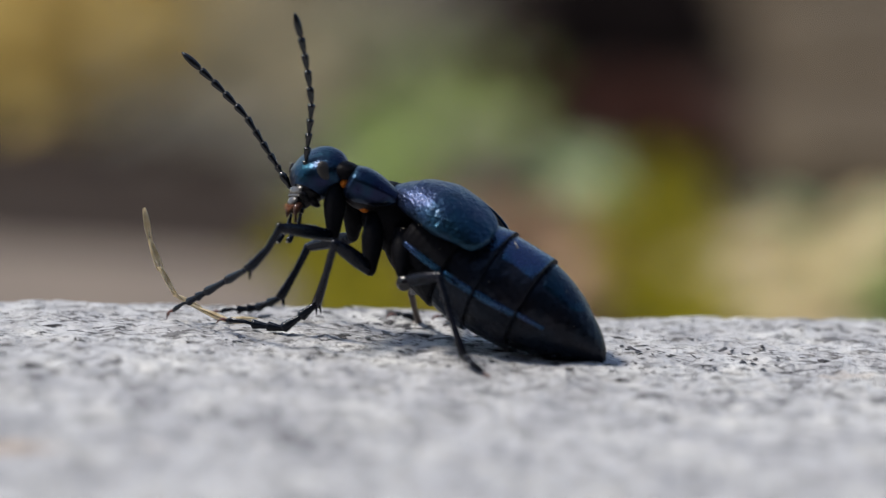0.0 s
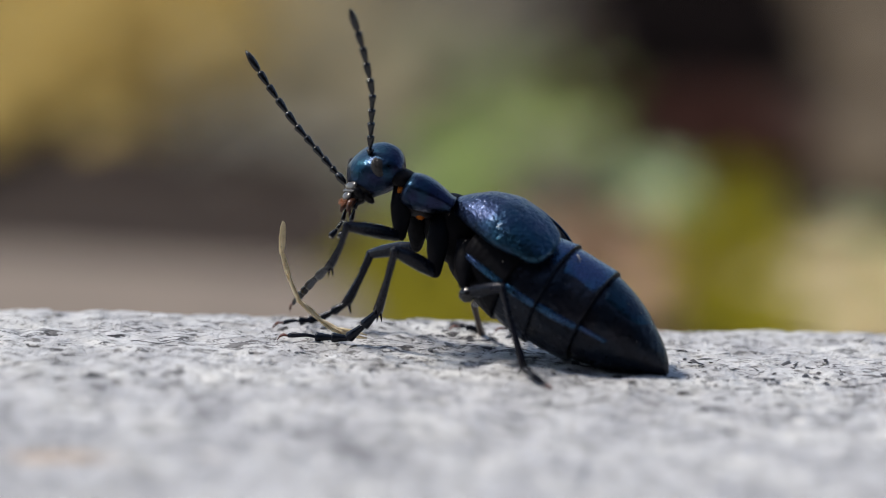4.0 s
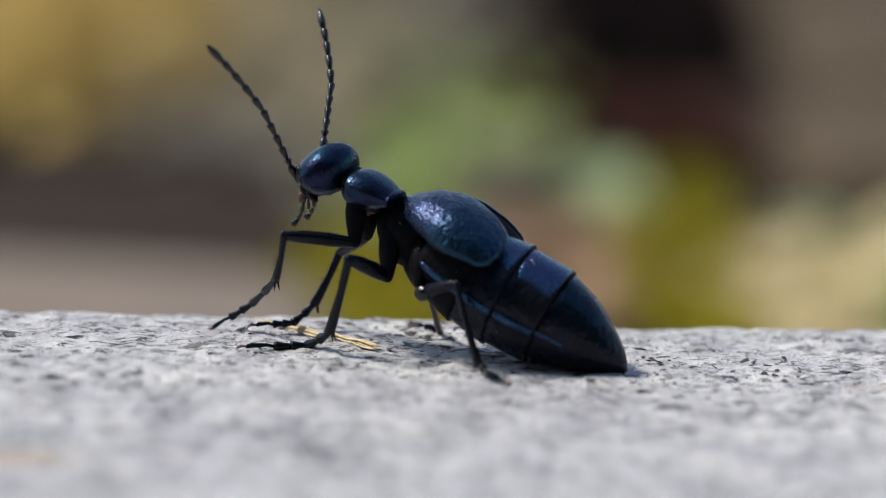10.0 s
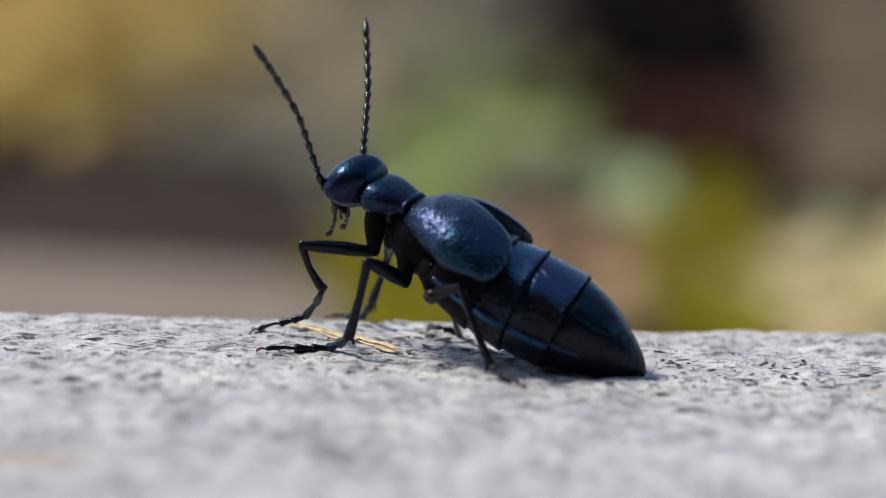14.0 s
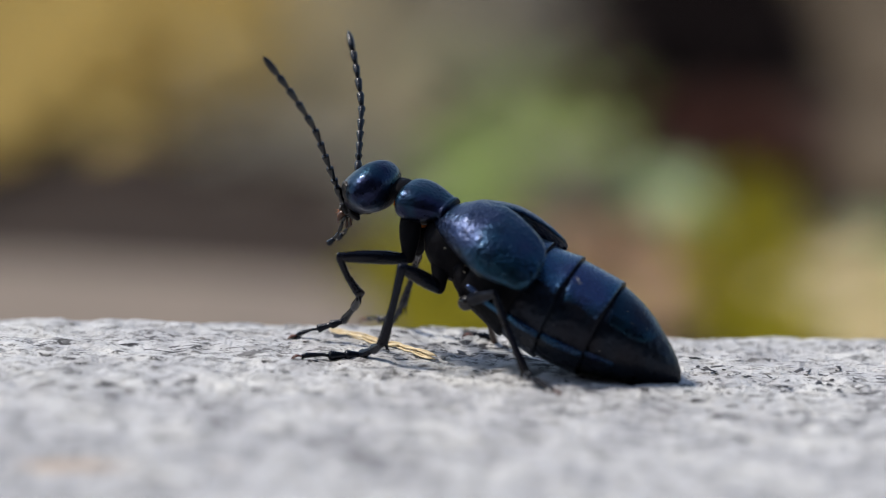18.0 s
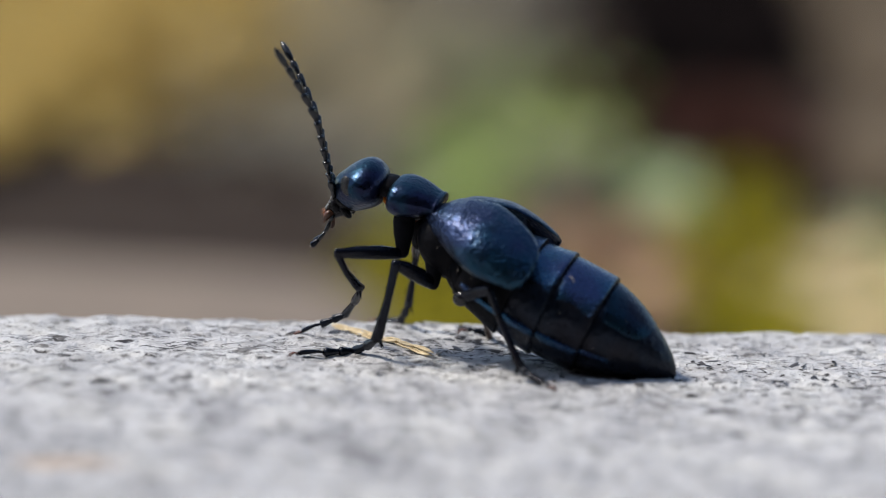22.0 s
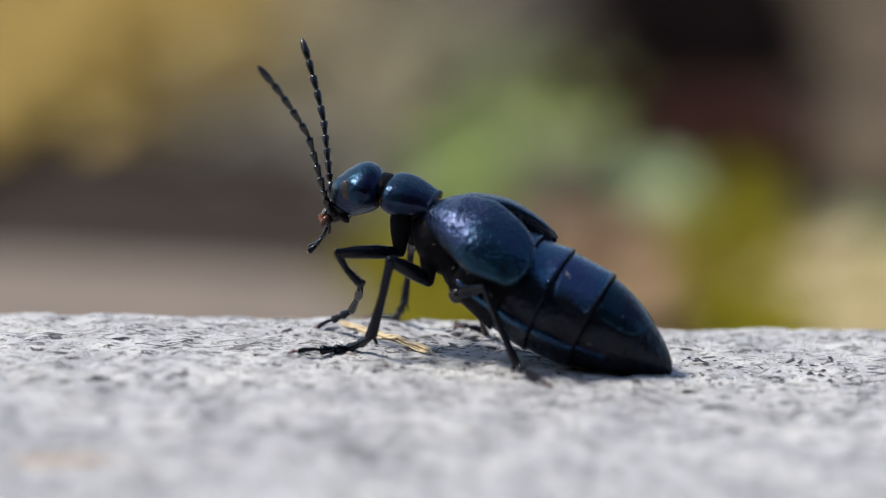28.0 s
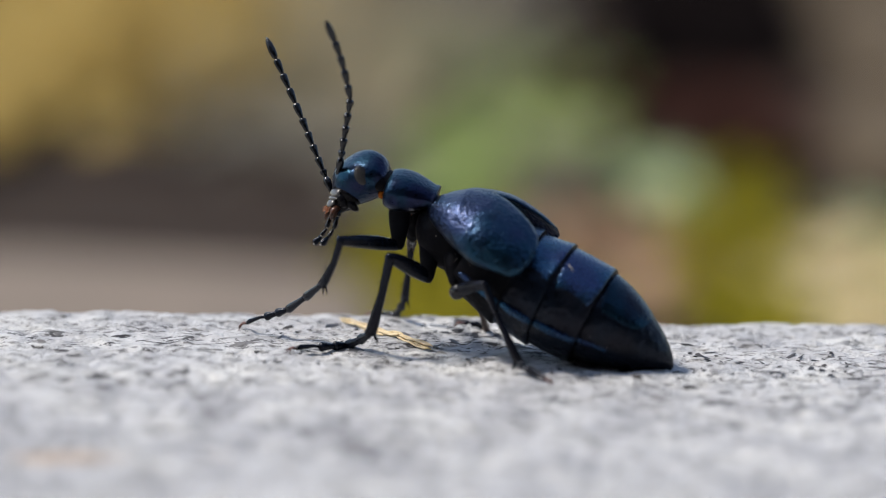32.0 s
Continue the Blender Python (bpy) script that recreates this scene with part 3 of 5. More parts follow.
wing_cases = [elytron(1), elytron(-1)]

# small pale specks and hairs stuck on the shell
rr = random.Random(4)
for k in range(64):
    s, ang = rr.uniform(1.5, 19), rr.uniform(-105, 40)
    rad = curve_at(WING, (20.8 - s) / 9.0)[1] if s > 13 and abs(ang) < 85 else None
    speck = part("speck", ball(0.05, 0.035, 0.03, 8, 5), M_HAIR, beetle)
    speck.location = trunk_point(s, ang, 0.16, rad) * MM
    r2 = rr.uniform(0.25, 0.55) if k % 6 else rr.uniform(0.6, 1.1)
    speck.scale = (r2, r2, r2)

# a pale curved hair stuck to the back plate
hair = part("hair", limb([(0, 0.03), (0.25, 0.045), (0.55, 0.04), (0.85, 0.02)], 6, 0.12), M_HAIR, beetle, "pale curved hair")
hair.matrix_basis = Matrix.Translation(trunk_point(9.4, -30, 0.3) * MM) @ pose(0, 0, 0, 0, 70, 0)

# fore-body: collar plate that carries the front legs
def collar():
    """Collar shield: flat back, a ridge along each side, deep flanks in front, a flared hind rim."""
    outline = [(-2.06, 1.25, 0.55, -0.85), (-1.97, 1.68, 0.92, -1.18), (-1.6, 1.98, 1.14, -1.42), (-0.85, 2.10, 1.27, -1.52), (0.0, 2.0, 1.22, -1.36),
               (0.85, 1.74, 1.04, -1.02), (1.5, 1.54, 0.84, -0.66), (1.78, 1.50, 0.79, -0.52), (1.95, 1.55, 0.84, -0.48), (2.04, 1.46, 0.70, -0.34)]
    rings = []
    for j in range(37):
        x = -2.06 + 4.10 * (j / 36)
        w, top, low = curve_at(outline, x)
        ring = []
        for i in range(48):
            a = 2 * math.pi * i / 48
            c, d = math.cos(a), math.sin(a)
            y = w * math.copysign(abs(d) ** 0.72, d)
            z = top * abs(c) ** 0.85 if c > 0 else low * abs(c) ** 0.8
            if c <= 0:
                y *= 1 - 0.16 * c * c
            y *= 1 + 0.055 * math.exp(-((z - 0.22) / 0.16) ** 2)
            ring.append((0.92 * x, y, z + 0.025 * x))
        rings.append(ring)
    return loft(rings)


forebody = part("pronotum", collar(), M_HEAD, beetle, "polished blue-green collar plate")
under = part("neck_membrane", ball(0.46, 0.5, 0.40, 18, 10), M_NECK, forebody, "orange skin between collar and thorax")
under.matrix_basis = pose(0.05 * MM, -0.35 * MM, -1.42 * MM, 0, 30, 0)
throat = part("neck", ball(0.36, 0.5, 0.40, 18, 10), M_NECK, forebody, "orange skin at the neck")
throat.matrix_basis = pose(-1.95 * MM, -0.6 * MM, -0.55 * MM)
nape = part("nape", ball(1.25, 1.35, 0.78, 20, 12), M_PLEURA, forebody)
nape.matrix_basis = pose(-2.2 * MM, 0, 0.22 * MM, 0, -10, 0)
chest = part("chest", ball(1.5, 1.35, 1.0, 18, 10), M_BODY, forebody)
chest.matrix_basis = pose(-0.5 * MM, 0, -0.85 * MM)

# head: loft from the crown to the mouth, tilted forward
HEAD = [(-2.40, 0.05), (-2.28, 0.58), (-1.95, 1.02), (-1.35, 1.40), (-0.55, 1.66), (0.2, 1.70), (0.9, 1.46), (1.5, 1.12), (2.1, 0.84), (2.7, 0.66), (3.1, 0.52)]
DOWN, FRONT = Vector((-0.50, 0, -0.866)), Vector((-0.866, 0, 0.50))
rings = []
for j in range(31):
    s = -2.40 + 5.4 * j / 30
    r = max(0.03, curve_at(HEAD, s)[0]) * 1.10
    c = DOWN * s + FRONT * (0.04 + 0.20 * max(0, s))
    ring = []
    for i in range(32):
        a = 2 * math.pi * i / 32
        f, y = math.cos(a), math.sin(a)
        flat = 0.92 + 0.13 * math.exp(-((s - 0.9) / 1.0) ** 2) if f > 0 else 0.96
        ring.append(c + FRONT * (f * r * flat) + SIDE * (y * r * (1.50 - 0.20 * max(0, s + 0.6))))
    rings.append(ring)
head = part("head", loft(rings[:24]), M_HEAD, beetle, "polished blue-black head with swollen temples")
part("muzzle", loft(rings[22:]), M_MUZZLE, head, "glossy black muzzle")
for side in (-1, 1):
    eye = part("eye", ball(0.50, 0.24, 0.74, 18, 12), M_EYE, head, "dull grey-brown compound eye")
    eye.matrix_basis = pose(-0.93 * MM, side * 2.0 * MM, 0.38 * MM, 0, -25, side * 30)
    jaw = part("mandible", limb([(0, 0.30), (0.4, 0.28), (0.8, 0.17), (1.05, 0.05)], 10, 0.12), M_MOUTH, head, "short brown mandible")
    jaw.matrix_basis = pose(-1.95 * MM, side * 0.42 * MM, -2.05 * MM, 0, 62, side * -12 + 180)
    # feeler-like palps: four joints hanging under the mouth
    place, lean = Vector((-1.75, side * 0.62, -2.25)), 66
    for k, (ln, r) in enumerate(((0.5, 0.13), (0.95, 0.15), (0.75, 0.14), (0.75, 0.22))):
        palp = part("palp_joint", limb([(0, r * 0.6), (ln * 0.25, r * 0.8), (ln * 0.8, r * 1.15), (ln, r * 0.8)], 10), M_FEELER if k < 3 else M_LEG, head)
        palp.matrix_basis = pose(*(place * MM), 0, lean, 180 + side * -10)
        place = place + Vector((math.cos(radians(180)) * math.cos(radians(lean)) * ln, 0, -math.sin(radians(lean)) * ln))
        knot = part("pale_joint", ball(0.09, 0.10, 0.10, 8, 6), M_PALE, head)
        knot.location = place * MM
        lean -= (-8, 16, 10, 0)[k]
    lip = part("labial_palp", limb([(0, 0.08), (0.4, 0.10), (0.75, 0.13), (0.85, 0.07)], 8), M_MOUTH, head)
    lip.matrix_basis = pose(-1.85 * MM, side * 0.25 * MM, -2.5 * MM, 0, 92, 180)
face = part("labrum", ball(0.42, 0.55, 0.20, 16, 10), M_GLINT, head, "shiny upper lip")
face.matrix_basis = pose(-2.30 * MM, 0, -1.78 * MM, 0, -58, 0)
lip = part("clypeus", ball(0.46, 0.80, 0.22, 18, 10), M_GLINT, head, "shiny black face plate")
lip.matrix_basis = pose(-2.02 * MM, 0, -1.0 * MM, 0, -66, 0)
brow = part("clypeus_rim", ball(0.16, 0.85, 0.14, 16, 8), M_GLINT, head)
brow.matrix_basis = pose(-2.20 * MM, 0, -1.42 * MM, 0, -60, 0)
bm = bmesh.new()
rr = random.Random(8)
for k in range(46):  # rusty bristles round the mouth
    b2 = limb([(0, 0.03), (0.2, 0.022), (rr.uniform(0.3, 0.5), 0.006)], 4)
    b2.transform(pose((-2.42 + rr.uniform(-0.08, 0.15)) * MM, rr.uniform(-0.5, 0.5) * MM, rr.uniform(-2.35, -1.95) * MM, 0, rr.uniform(10, 75), 180 + rr.uniform(-40, 40)))
    me = bpy.data.meshes.new("tmp")
    b2.to_mesh(me)
    b2.free()
    bm.from_mesh(me)
    bpy.data.meshes.remove(me)
part("mouth_bristles", bm, M_BRISTLE, head, "rusty brown bristles round the mouth")
for side in (-1, 1):
    lobe = part("maxilla", ball(0.62, 0.32, 0.30, 16, 10), M_MUZZLE, head, "black lobe under the mouth")
    lobe.matrix_basis = pose(-0.95 * MM, side * 0.75 * MM, -1.85 * MM, 0, 35, 0)
    cheek = part("cheek", ball(0.55, 0.30, 0.34, 16, 10), M_MUZZLE, head)
    cheek.matrix_basis = pose(-1.75 * MM, side * 0.72 * MM, -1.55 * MM, 0, 62, side * 14)


def chain_pose(a, b, up=Vector((0, 0, 1))):
    """A pose in metres whose +x runs from a to b (millimetres)."""
    x = (b - a).normalized()
    y = up.cross(x)
    if y.length < 1e-4:
        y = Vector((0, 1, 0))
    y.normalize()
    z = x.cross(y)
    m = Matrix((x, y, z)).transposed().to_4x4()
    m.translation = a * MM
    return m


def antenna():
    """Bead-like feeler: first joint carries the inner joints; the outer five bend on it."""
    inner = [0.95, 0.55, 1.05, 1.02, 1.05, 1.13]
    outer = [1.26, 1.26, 1.22, 1.22, 1.95]
    base = part("antenna", limb([(-0.55, 0.10), (-0.3, 0.2), (0, 0.17), (0.12, 0.24), (0.6, 0.30), (0.9, 0.2), (0.95, 0.12)], 12), M_FEELER, beetle, "black beaded antenna")
    x = 0.95
    for ln in inner[1:]:
        bead = part("antenna_joint", limb([(0, 0.11), (ln * 0.10, 0.15), (ln * 0.45, 0.21), (ln * 0.82, 0.285), (ln * 0.93, 0.275), (ln * 0.98, 0.17), (ln, 0.09)], 12), M_FEELER, base)
        bead.location = (x * MM, 0, 0)
        x += ln
    tips = []
    for k, ln in enumerate(outer):
        prof = [(0, 0.09), (ln * 0.10, 0.16), (ln * 0.45, 0.24), (ln * 0.80, 0.285), (ln * 0.92, 0.26), (ln * 0.98, 0.16), (ln, 0.09)] if k < 4 else [(0, 0.09), (0.2, 0.22), (0.7, 0.285), (1.2, 0.26), (1.65, 0.16), (1.9, 0.03)]
        tips.append((part("antenna_joint", limb(prof, 12), M_FEELER, base), ln))
    return base, tips


def leg(lengths, thick, coxa=None, shin_mat=None, hip_mat=None, knob=False, bow=0.10):
    """Femur with a tibia, five tarsus joints and a pair of claws on it."""
    fl, tl, sl, el = lengths
    femur = part("leg", limb([(-0.15, thick * 0.6), (0.05 * fl, thick * 0.9), (0.35 * fl, thick * 1.15), (0.7 * fl, thick * 1.05), (0.93 * fl, thick * 0.82), (fl, thick * 0.72), (fl + 0.12, thick * 0.4)], 16, 0.08, 0.75), M_LEG, beetle, "slender blue-black leg")
    shin = limb([(-0.34, thick * 0.2), (-0.26, thick * 0.5), (-0.05, thick * 0.74), (0.3, thick * 0.68), (0.45 * tl, thick * 0.58), (0.85 * tl, thick * 0.78), (tl, thick * 0.85), (tl + 0.1, thick * 0.45)], 14, -bow, 0.8)
    rb = random.Random(int(tl * 100))
    for k in range(22):  # stiff hairs along the shin
        b2 = limb([(0, 0.022), (0.15, 0.018), (rb.uniform(0.22, 0.34), 0.006)], 4)
        x = tl * rb.uniform(0.25, 1.0)
        b2.transform(Matrix.Translation((x * MM, 0, 0)) @ pose(0, 0, 0, rb.uniform(0, 360), 0, 0) @ pose(0, 0, thick * 0.55 * MM, 0, -50, 0))
        me = bpy.data.meshes.new("tmp")
        b2.to_mesh(me)
        b2.free()
        shin.from_mesh(me)
        bpy.data.meshes.remove(me)
    for sy in (-1, 1):  # end spurs
        b2 = limb([(0, 0.09), (0.3, 0.07), (0.65, 0.015)], 6)
        b2.transform(pose((tl - 0.05) * MM, sy * 0.12 * MM, -thick * 0.6 * MM, 0, 35, sy * 8))
        me = bpy.data.meshes.new("tmp")
        b2.to_mesh(me)
        b2.free()
        shin.from_mesh(me)
        bpy.data.meshes.remove(me)
    tibia = part("tibia", shin, shin_mat or M_LEG, femur, "shin with its backlit brown put into the colour" if shin_mat else "")
    feet = []
    for k, ln in enumerate((sl / 2, sl / 2, el * 0.27, el * 0.27, el * 0.46)):
        r = thick * (0.56, 0.54, 0.52, 0.50, 0.42)[k]
        b1 = limb([(-0.05, r * 0.7), (ln * 0.12, r * 0.85), (ln * 0.5, r * 1.05), (ln * 0.85, r * 1.38), (ln * 0.95, r * 1.36), (ln + 0.03, r * 0.95), (ln + 0.06, r * 0.4)] if k < 4 else [(-0.04, r * 0.5), (ln * 0.3, r * 0.62), (ln * 0.85, r * 0.95), (ln, r * 0.7)], 10, 0.0 if k < 4 else 0.12, 0.9)
        joint = part("tarsus_joint", b1, M_LEG, femur)
        feet.append((joint, ln))
    for sy in (-1, 1):
        c = limb([(0, 0.10), (0.3, 0.095), (0.6, 0.07), (0.92, 0.015)], 8, 0.24)
        claw = part("claw", c, M_CLAW, femur, "reddish hooked claw")
        feet.append((claw, sy))
    if knob:
        ball_joint = part("trochanter", ball(0.70, 0.52, 0.60, 18, 12), M_WET, femur, "glossy dark knob of the hind leg")
        ball_joint.location = (0.25 * MM, 0, -0.05 * MM)
    hip = None
    if coxa:
        hip = part("coxa", limb([(-1.6, 0.6), (0.0, 0.82), (coxa * 0.35, 0.74), (coxa * 0.75, 0.54), (coxa, 0.42), (coxa + 0.25, 0.25)], 14, 0.0, 1.0), hip_mat or M_PLEURA, beetle)
    return femur, tibia, feet, lengths, hip


# loose mineral crumbs on the stone
rr = random.Random(21)
bm = bmesh.new()
for k in range(230):
    x, y = (rr.uniform(-30, 4), rr.uniform(-4, 12)) if k < 150 else (rr.uniform(1.5, 17), rr.uniform(-2.5, 6))
    b2 = bmesh.new()
    bmesh.ops.create_icosphere(b2, subdivisions=1, radius=rr.uniform(0.06, 0.10 + 0.2 * rr.random()) * MM)
    for v in b2.verts:
        v.co *= rr.uniform(0.4, 1.5)
    b2.transform(Matrix.Translation((x * MM, y * MM, (stone_height(x, y) + 0.04) * MM)) @ pose(0, 0, 0, rr.uniform(-20, 20), rr.uniform(-20, 20), rr.uniform(0, 360)) @ Matrix.Diagonal((rr.uniform(1.2, 3.2), 1.2, 0.2, 1)))
    me = bpy.data.meshes.new("tmp")
    b2.to_mesh(me)
    b2.free()
    bm.from_mesh(me)
    bpy.data.meshes.remove(me)
tagged(part("grit", bm, M_GRIT, smooth=False), "dark mica crumbs lying on the granite", "grit", kind="stuff")

# dry grass stem that the front legs pull at: six stiff pieces
stem = tagged(new("grass_stem"), "dry straw-coloured grass stem bent over the stone", "grass")
stem_pieces = []
STEM_WIDTH = (0.5, 0.65, 0.75, 0.85, 0.85, 0.85)
for k in range(6):
    bm = bmesh.new()
    for j in range(5):
        w = 0.085 - 0.01 * (j % 2)
        w *= STEM_WIDTH[k]
        b2 = limb([(-0.12 - 0.05 * (j % 3), w * 0.5), (0.3, w), (1.1, w * 1.1), (1.9, w), (2.30 + 0.05 * (j % 2), w * 0.5)], 8, 0.06 * (j - 2), 1.5)
        b2.transform(pose(0, (j - 2) * 0.10 * STEM_WIDTH[k] * MM, ((j * 7 + k * 3) % 5 - 2) * 0.07 * STEM_WIDTH[k] * MM, 0, ((j * 3 + k) % 5 - 2) * 1.0, ((j + k * 2) % 3 - 1) * 1.5))
        me = bpy.data.meshes.new("tmp")
        b2.to_mesh(me)
        b2.free()
        bm.from_mesh(me)
        bpy.data.meshes.remove(me)
    stem_pieces.append(part("stem_piece", bm, M_STRAW, stem))

# ---- paths of joints over time: seconds, x, y, z in millimetres ----
head_place = [(0.0, -20.43, 6.1, 12.44), (1.0, -20.59, 6.1, 13.23), (2.0, -20.44, 6.1, 13.13), (3.0, -20.27, 6.1, 13.35), (3.5, -20.57, 6.1, 13.81), (5.5, -21.97, 6.1, 12.92), (6.0, -21.61, 6.1, 12.61), (7.0, -21.4, 6.1, 12.59), (8.0, -21.48, 6.1, 12.86), (8.5, -21.98, 6.1, 12.9), (9.0, -22.14, 6.1, 12.97), (9.5, -21.67, 6.1, 13.51), (10.0, -21.39, 6.1, 13.61), (10.5, -21.25, 6.1, 13.39), (11.0, -20.92, 6.1, 13.35), (12.0, -20.93, 6.1, 13.07), (13.0, -20.64, 6.1, 12.91), (15.5, -21.0, 6.1, 12.98), (16.0, -21.41, 6.1, 12.96), (16.5, -22.41, 6.1, 12.69), (17.0, -22.49, 6.1, 12.76), (17.5, -22.48, 6.1, 12.93), (19.0, -21.5, 6.1, 12.88), (20.0, -21.29, 6.1, 13.2), (21.0, -21.67, 6.1, 13.07), (21.5, -21.86, 6.1, 12.84), (22.0, -22.39, 6.1, 12.83), (23.0, -22.49, 6.1, 12.8), (28.0, -22.3, 6.1, 12.26), (29.0, -22.34, 6.1, 12.27), (29.5, -22.42, 6.1, 12.49), (31.0, -22.18, 6.1, 12.69), (32.0, -22.2, 6.1, 12.85)]
head_turn = [(0.0, 34.0), (1.0, 34.0), (2.0, 34.0), (3.0, 32.0), (3.5, 30.0), (5.5, 25.0), (6.0, 23.0), (7.0, 21.0), (8.0, 17.0), (8.5, 10.0), (9.0, -8.0), (9.5, -32.0), (10.0, -42.0), (10.5, -47.0), (11.0, -47.0), (12.0, -49.0), (13.0, -50.0), (15.5, -48.0), (16.0, -40.0), (16.5, -15.0), (17.0, -5.0), (17.5, -12.0), (18.0, -30.0), (19.0, -50.0), (20.0, -50.0), (21.0, -42.0), (21.5, -28.0), (22.0, -8.0), (23.0, -8.0), (25.0, -8.0), (28.0, -2.0), (29.0, 4.0), (29.5, 14.0), (30.0, 20.0), (31.0, 24.0), (32.0, 24.0)]
forebody_place = [(0, -16.55, 4.8, 11.82), (6, -17.3, 4.8, 12.34), (9, -17.92, 4.8, 12.54), (13, -18.0, 4.8, 12.21), (19, -18.08, 4.8, 12.29), (23, -18.53, 4.8, 12.29), (28, -18.53, 4.8, 12.17), (32, -18.53, 4.8, 12.25)]
body_lean = [(0.0, 0.0), (3.5, 0.0), (6.0, 0.12), (9.0, 0.16), (9.5, 0.26), (10.0, 0.34), (10.5, 0.43), (11.0, 0.51), (12.0, 0.69), (13.0, 0.8), (15.5, 0.88), (18.0, 0.89), (20.0, 0.97), (21.0, 1.01), (28.0, 1.0), (30.0, 0.95), (31.0, 0.88), (32.0, 0.85)]
# left front: lengths 5.39, 3.97, 5.23, 3.85
left_front_hip = [(0.0, -19.39, 3.9, 8.48), (1.0, -19.06, 3.9, 8.81), (2.0, -19.44, 3.9, 9.04), (3.0, -18.74, 3.9, 9.23), (3.5, -19.12, 3.9, 9.48), (5.5, -19.13, 3.9, 8.94), (6.0, -19.29, 3.9, 8.16), (9.0, -19.42, 3.9, 8.26), (9.5, -19.32, 3.9, 8.72), (10.0, -19.37, 3.9, 8.82), (10.5, -18.98, 3.9, 8.56), (12.0, -19.2, 3.9, 8.32), (13.0, -19.4, 3.9, 8.4), (17.0, -19.32, 3.9, 8.14), (19.0, -19.49, 3.9, 8.37), (20.0, -19.32, 3.9, 8.45), (23.0, -19.54, 3.9, 8.3), (24.0, -19.47, 3.9, 8.05), (27.5, -19.4, 3.9, 8.21), (30.0, -19.38, 3.9, 8.11), (31.0, -19.54, 3.9, 8.46), (32.0, -19.52, 3.9, 8.45)]
left_front_knee = [(0.0, -23.19, 0.33, 9.8), (1.0, -23.06, 0.49, 9.97), (2.0, -23.11, 0.21, 10.41), (3.0, -22.42, 0.26, 10.71), (3.5, -23.0, 0.45, 10.92), (6.0, -22.65, 0.1, 10.02), (8.5, -22.78, 0.15, 10.01), (9.0, -23.21, 0.36, 9.75), (9.5, -23.28, 0.45, 9.98), (10.0, -24.76, 2.36, 9.66), (10.5, -24.6, 3.22, 9.23), (12.0, -24.43, 2.18, 9.28), (13.0, -24.68, 2.59, 9.04), (15.5, -24.66, 2.48, 9.13), (16.0, -24.8, 3.05, 9.0), (17.0, -24.49, 1.91, 8.62), (20.0, -24.37, 1.62, 9.16), (24.0, -24.08, 0.78, 8.65), (27.5, -23.97, 0.78, 8.86), (29.0, -23.94, 0.79, 8.58), (30.5, -23.96, 0.71, 8.81), (31.0, -23.33, 0.28, 9.67), (32.0, -23.56, 0.72, 9.45)]
left_front_ankle = [(0.0, -25.55, 0.92, 6.65), (1.0, -25.05, 2.06, 6.91), (2.0, -25.23, 1.32, 7.24), (3.0, -24.78, 1.13, 7.63), (3.5, -24.45, 2.02, 7.59), (5.5, -23.54, 2.51, 7.05), (6.0, -23.3, 2.18, 6.72), (8.5, -23.27, 2.16, 6.64), (9.0, -22.9, 2.64, 6.53), (9.5, -23.26, 2.79, 6.79), (10.0, -25.13, 3.95, 6.1), (10.5, -23.57, 4.14, 5.47), (11.0, -23.24, 4.01, 5.58), (12.0, -23.2, 3.58, 5.68), (13.0, -22.87, 3.76, 5.48), (15.5, -23.11, 3.9, 5.61), (16.0, -23.16, 4.25, 5.48), (19.0, -22.76, 3.47, 5.86), (23.0, -22.39, 3.17, 5.93), (28.0, -22.13, 3.21, 6.05), (30.5, -22.21, 3.14, 6.09), (31.0, -26.23, 0.72, 6.99), (31.5, -25.26, 1.8, 5.89), (32.0, -25.09, 2.06, 5.84)]
left_front_sole = [(0.0, -28.62, 4.39, 4.24), (1.0, -27.57, 6.06, 4.7), (2.0, -27.58, 5.33, 4.86), (3.0, -26.92, 5.23, 5.2), (3.5, -26.27, 6.3, 5.2), (5.5, -24.61, 7.1, 4.81), (6.0, -24.49, 6.76, 4.52), (8.5, -24.5, 6.73, 4.44), (9.0, -23.8, 7.31, 4.4), (9.5, -23.96, 7.44, 4.54), (10.0, -26.77, 8.16, 3.49), (10.5, -24.64, 8.58, 2.93), (12.0, -24.3, 7.88, 2.88), (13.0, -24.1, 7.98, 2.57), (15.5, -24.25, 8.17, 2.77), (16.0, -24.35, 8.46, 2.61), (19.0, -23.73, 7.73, 2.94), (20.0, -23.82, 7.81, 3.09), (23.0, -23.32, 7.43, 3.02), (30.0, -22.56, 7.55, 3.16), (30.5, -22.69, 7.49, 3.25), (31.0, -28.25, 4.88, 4.56), (31.5, -27.8, 5.7, 3.28), (32.0, -27.63, 5.93, 3.19)]
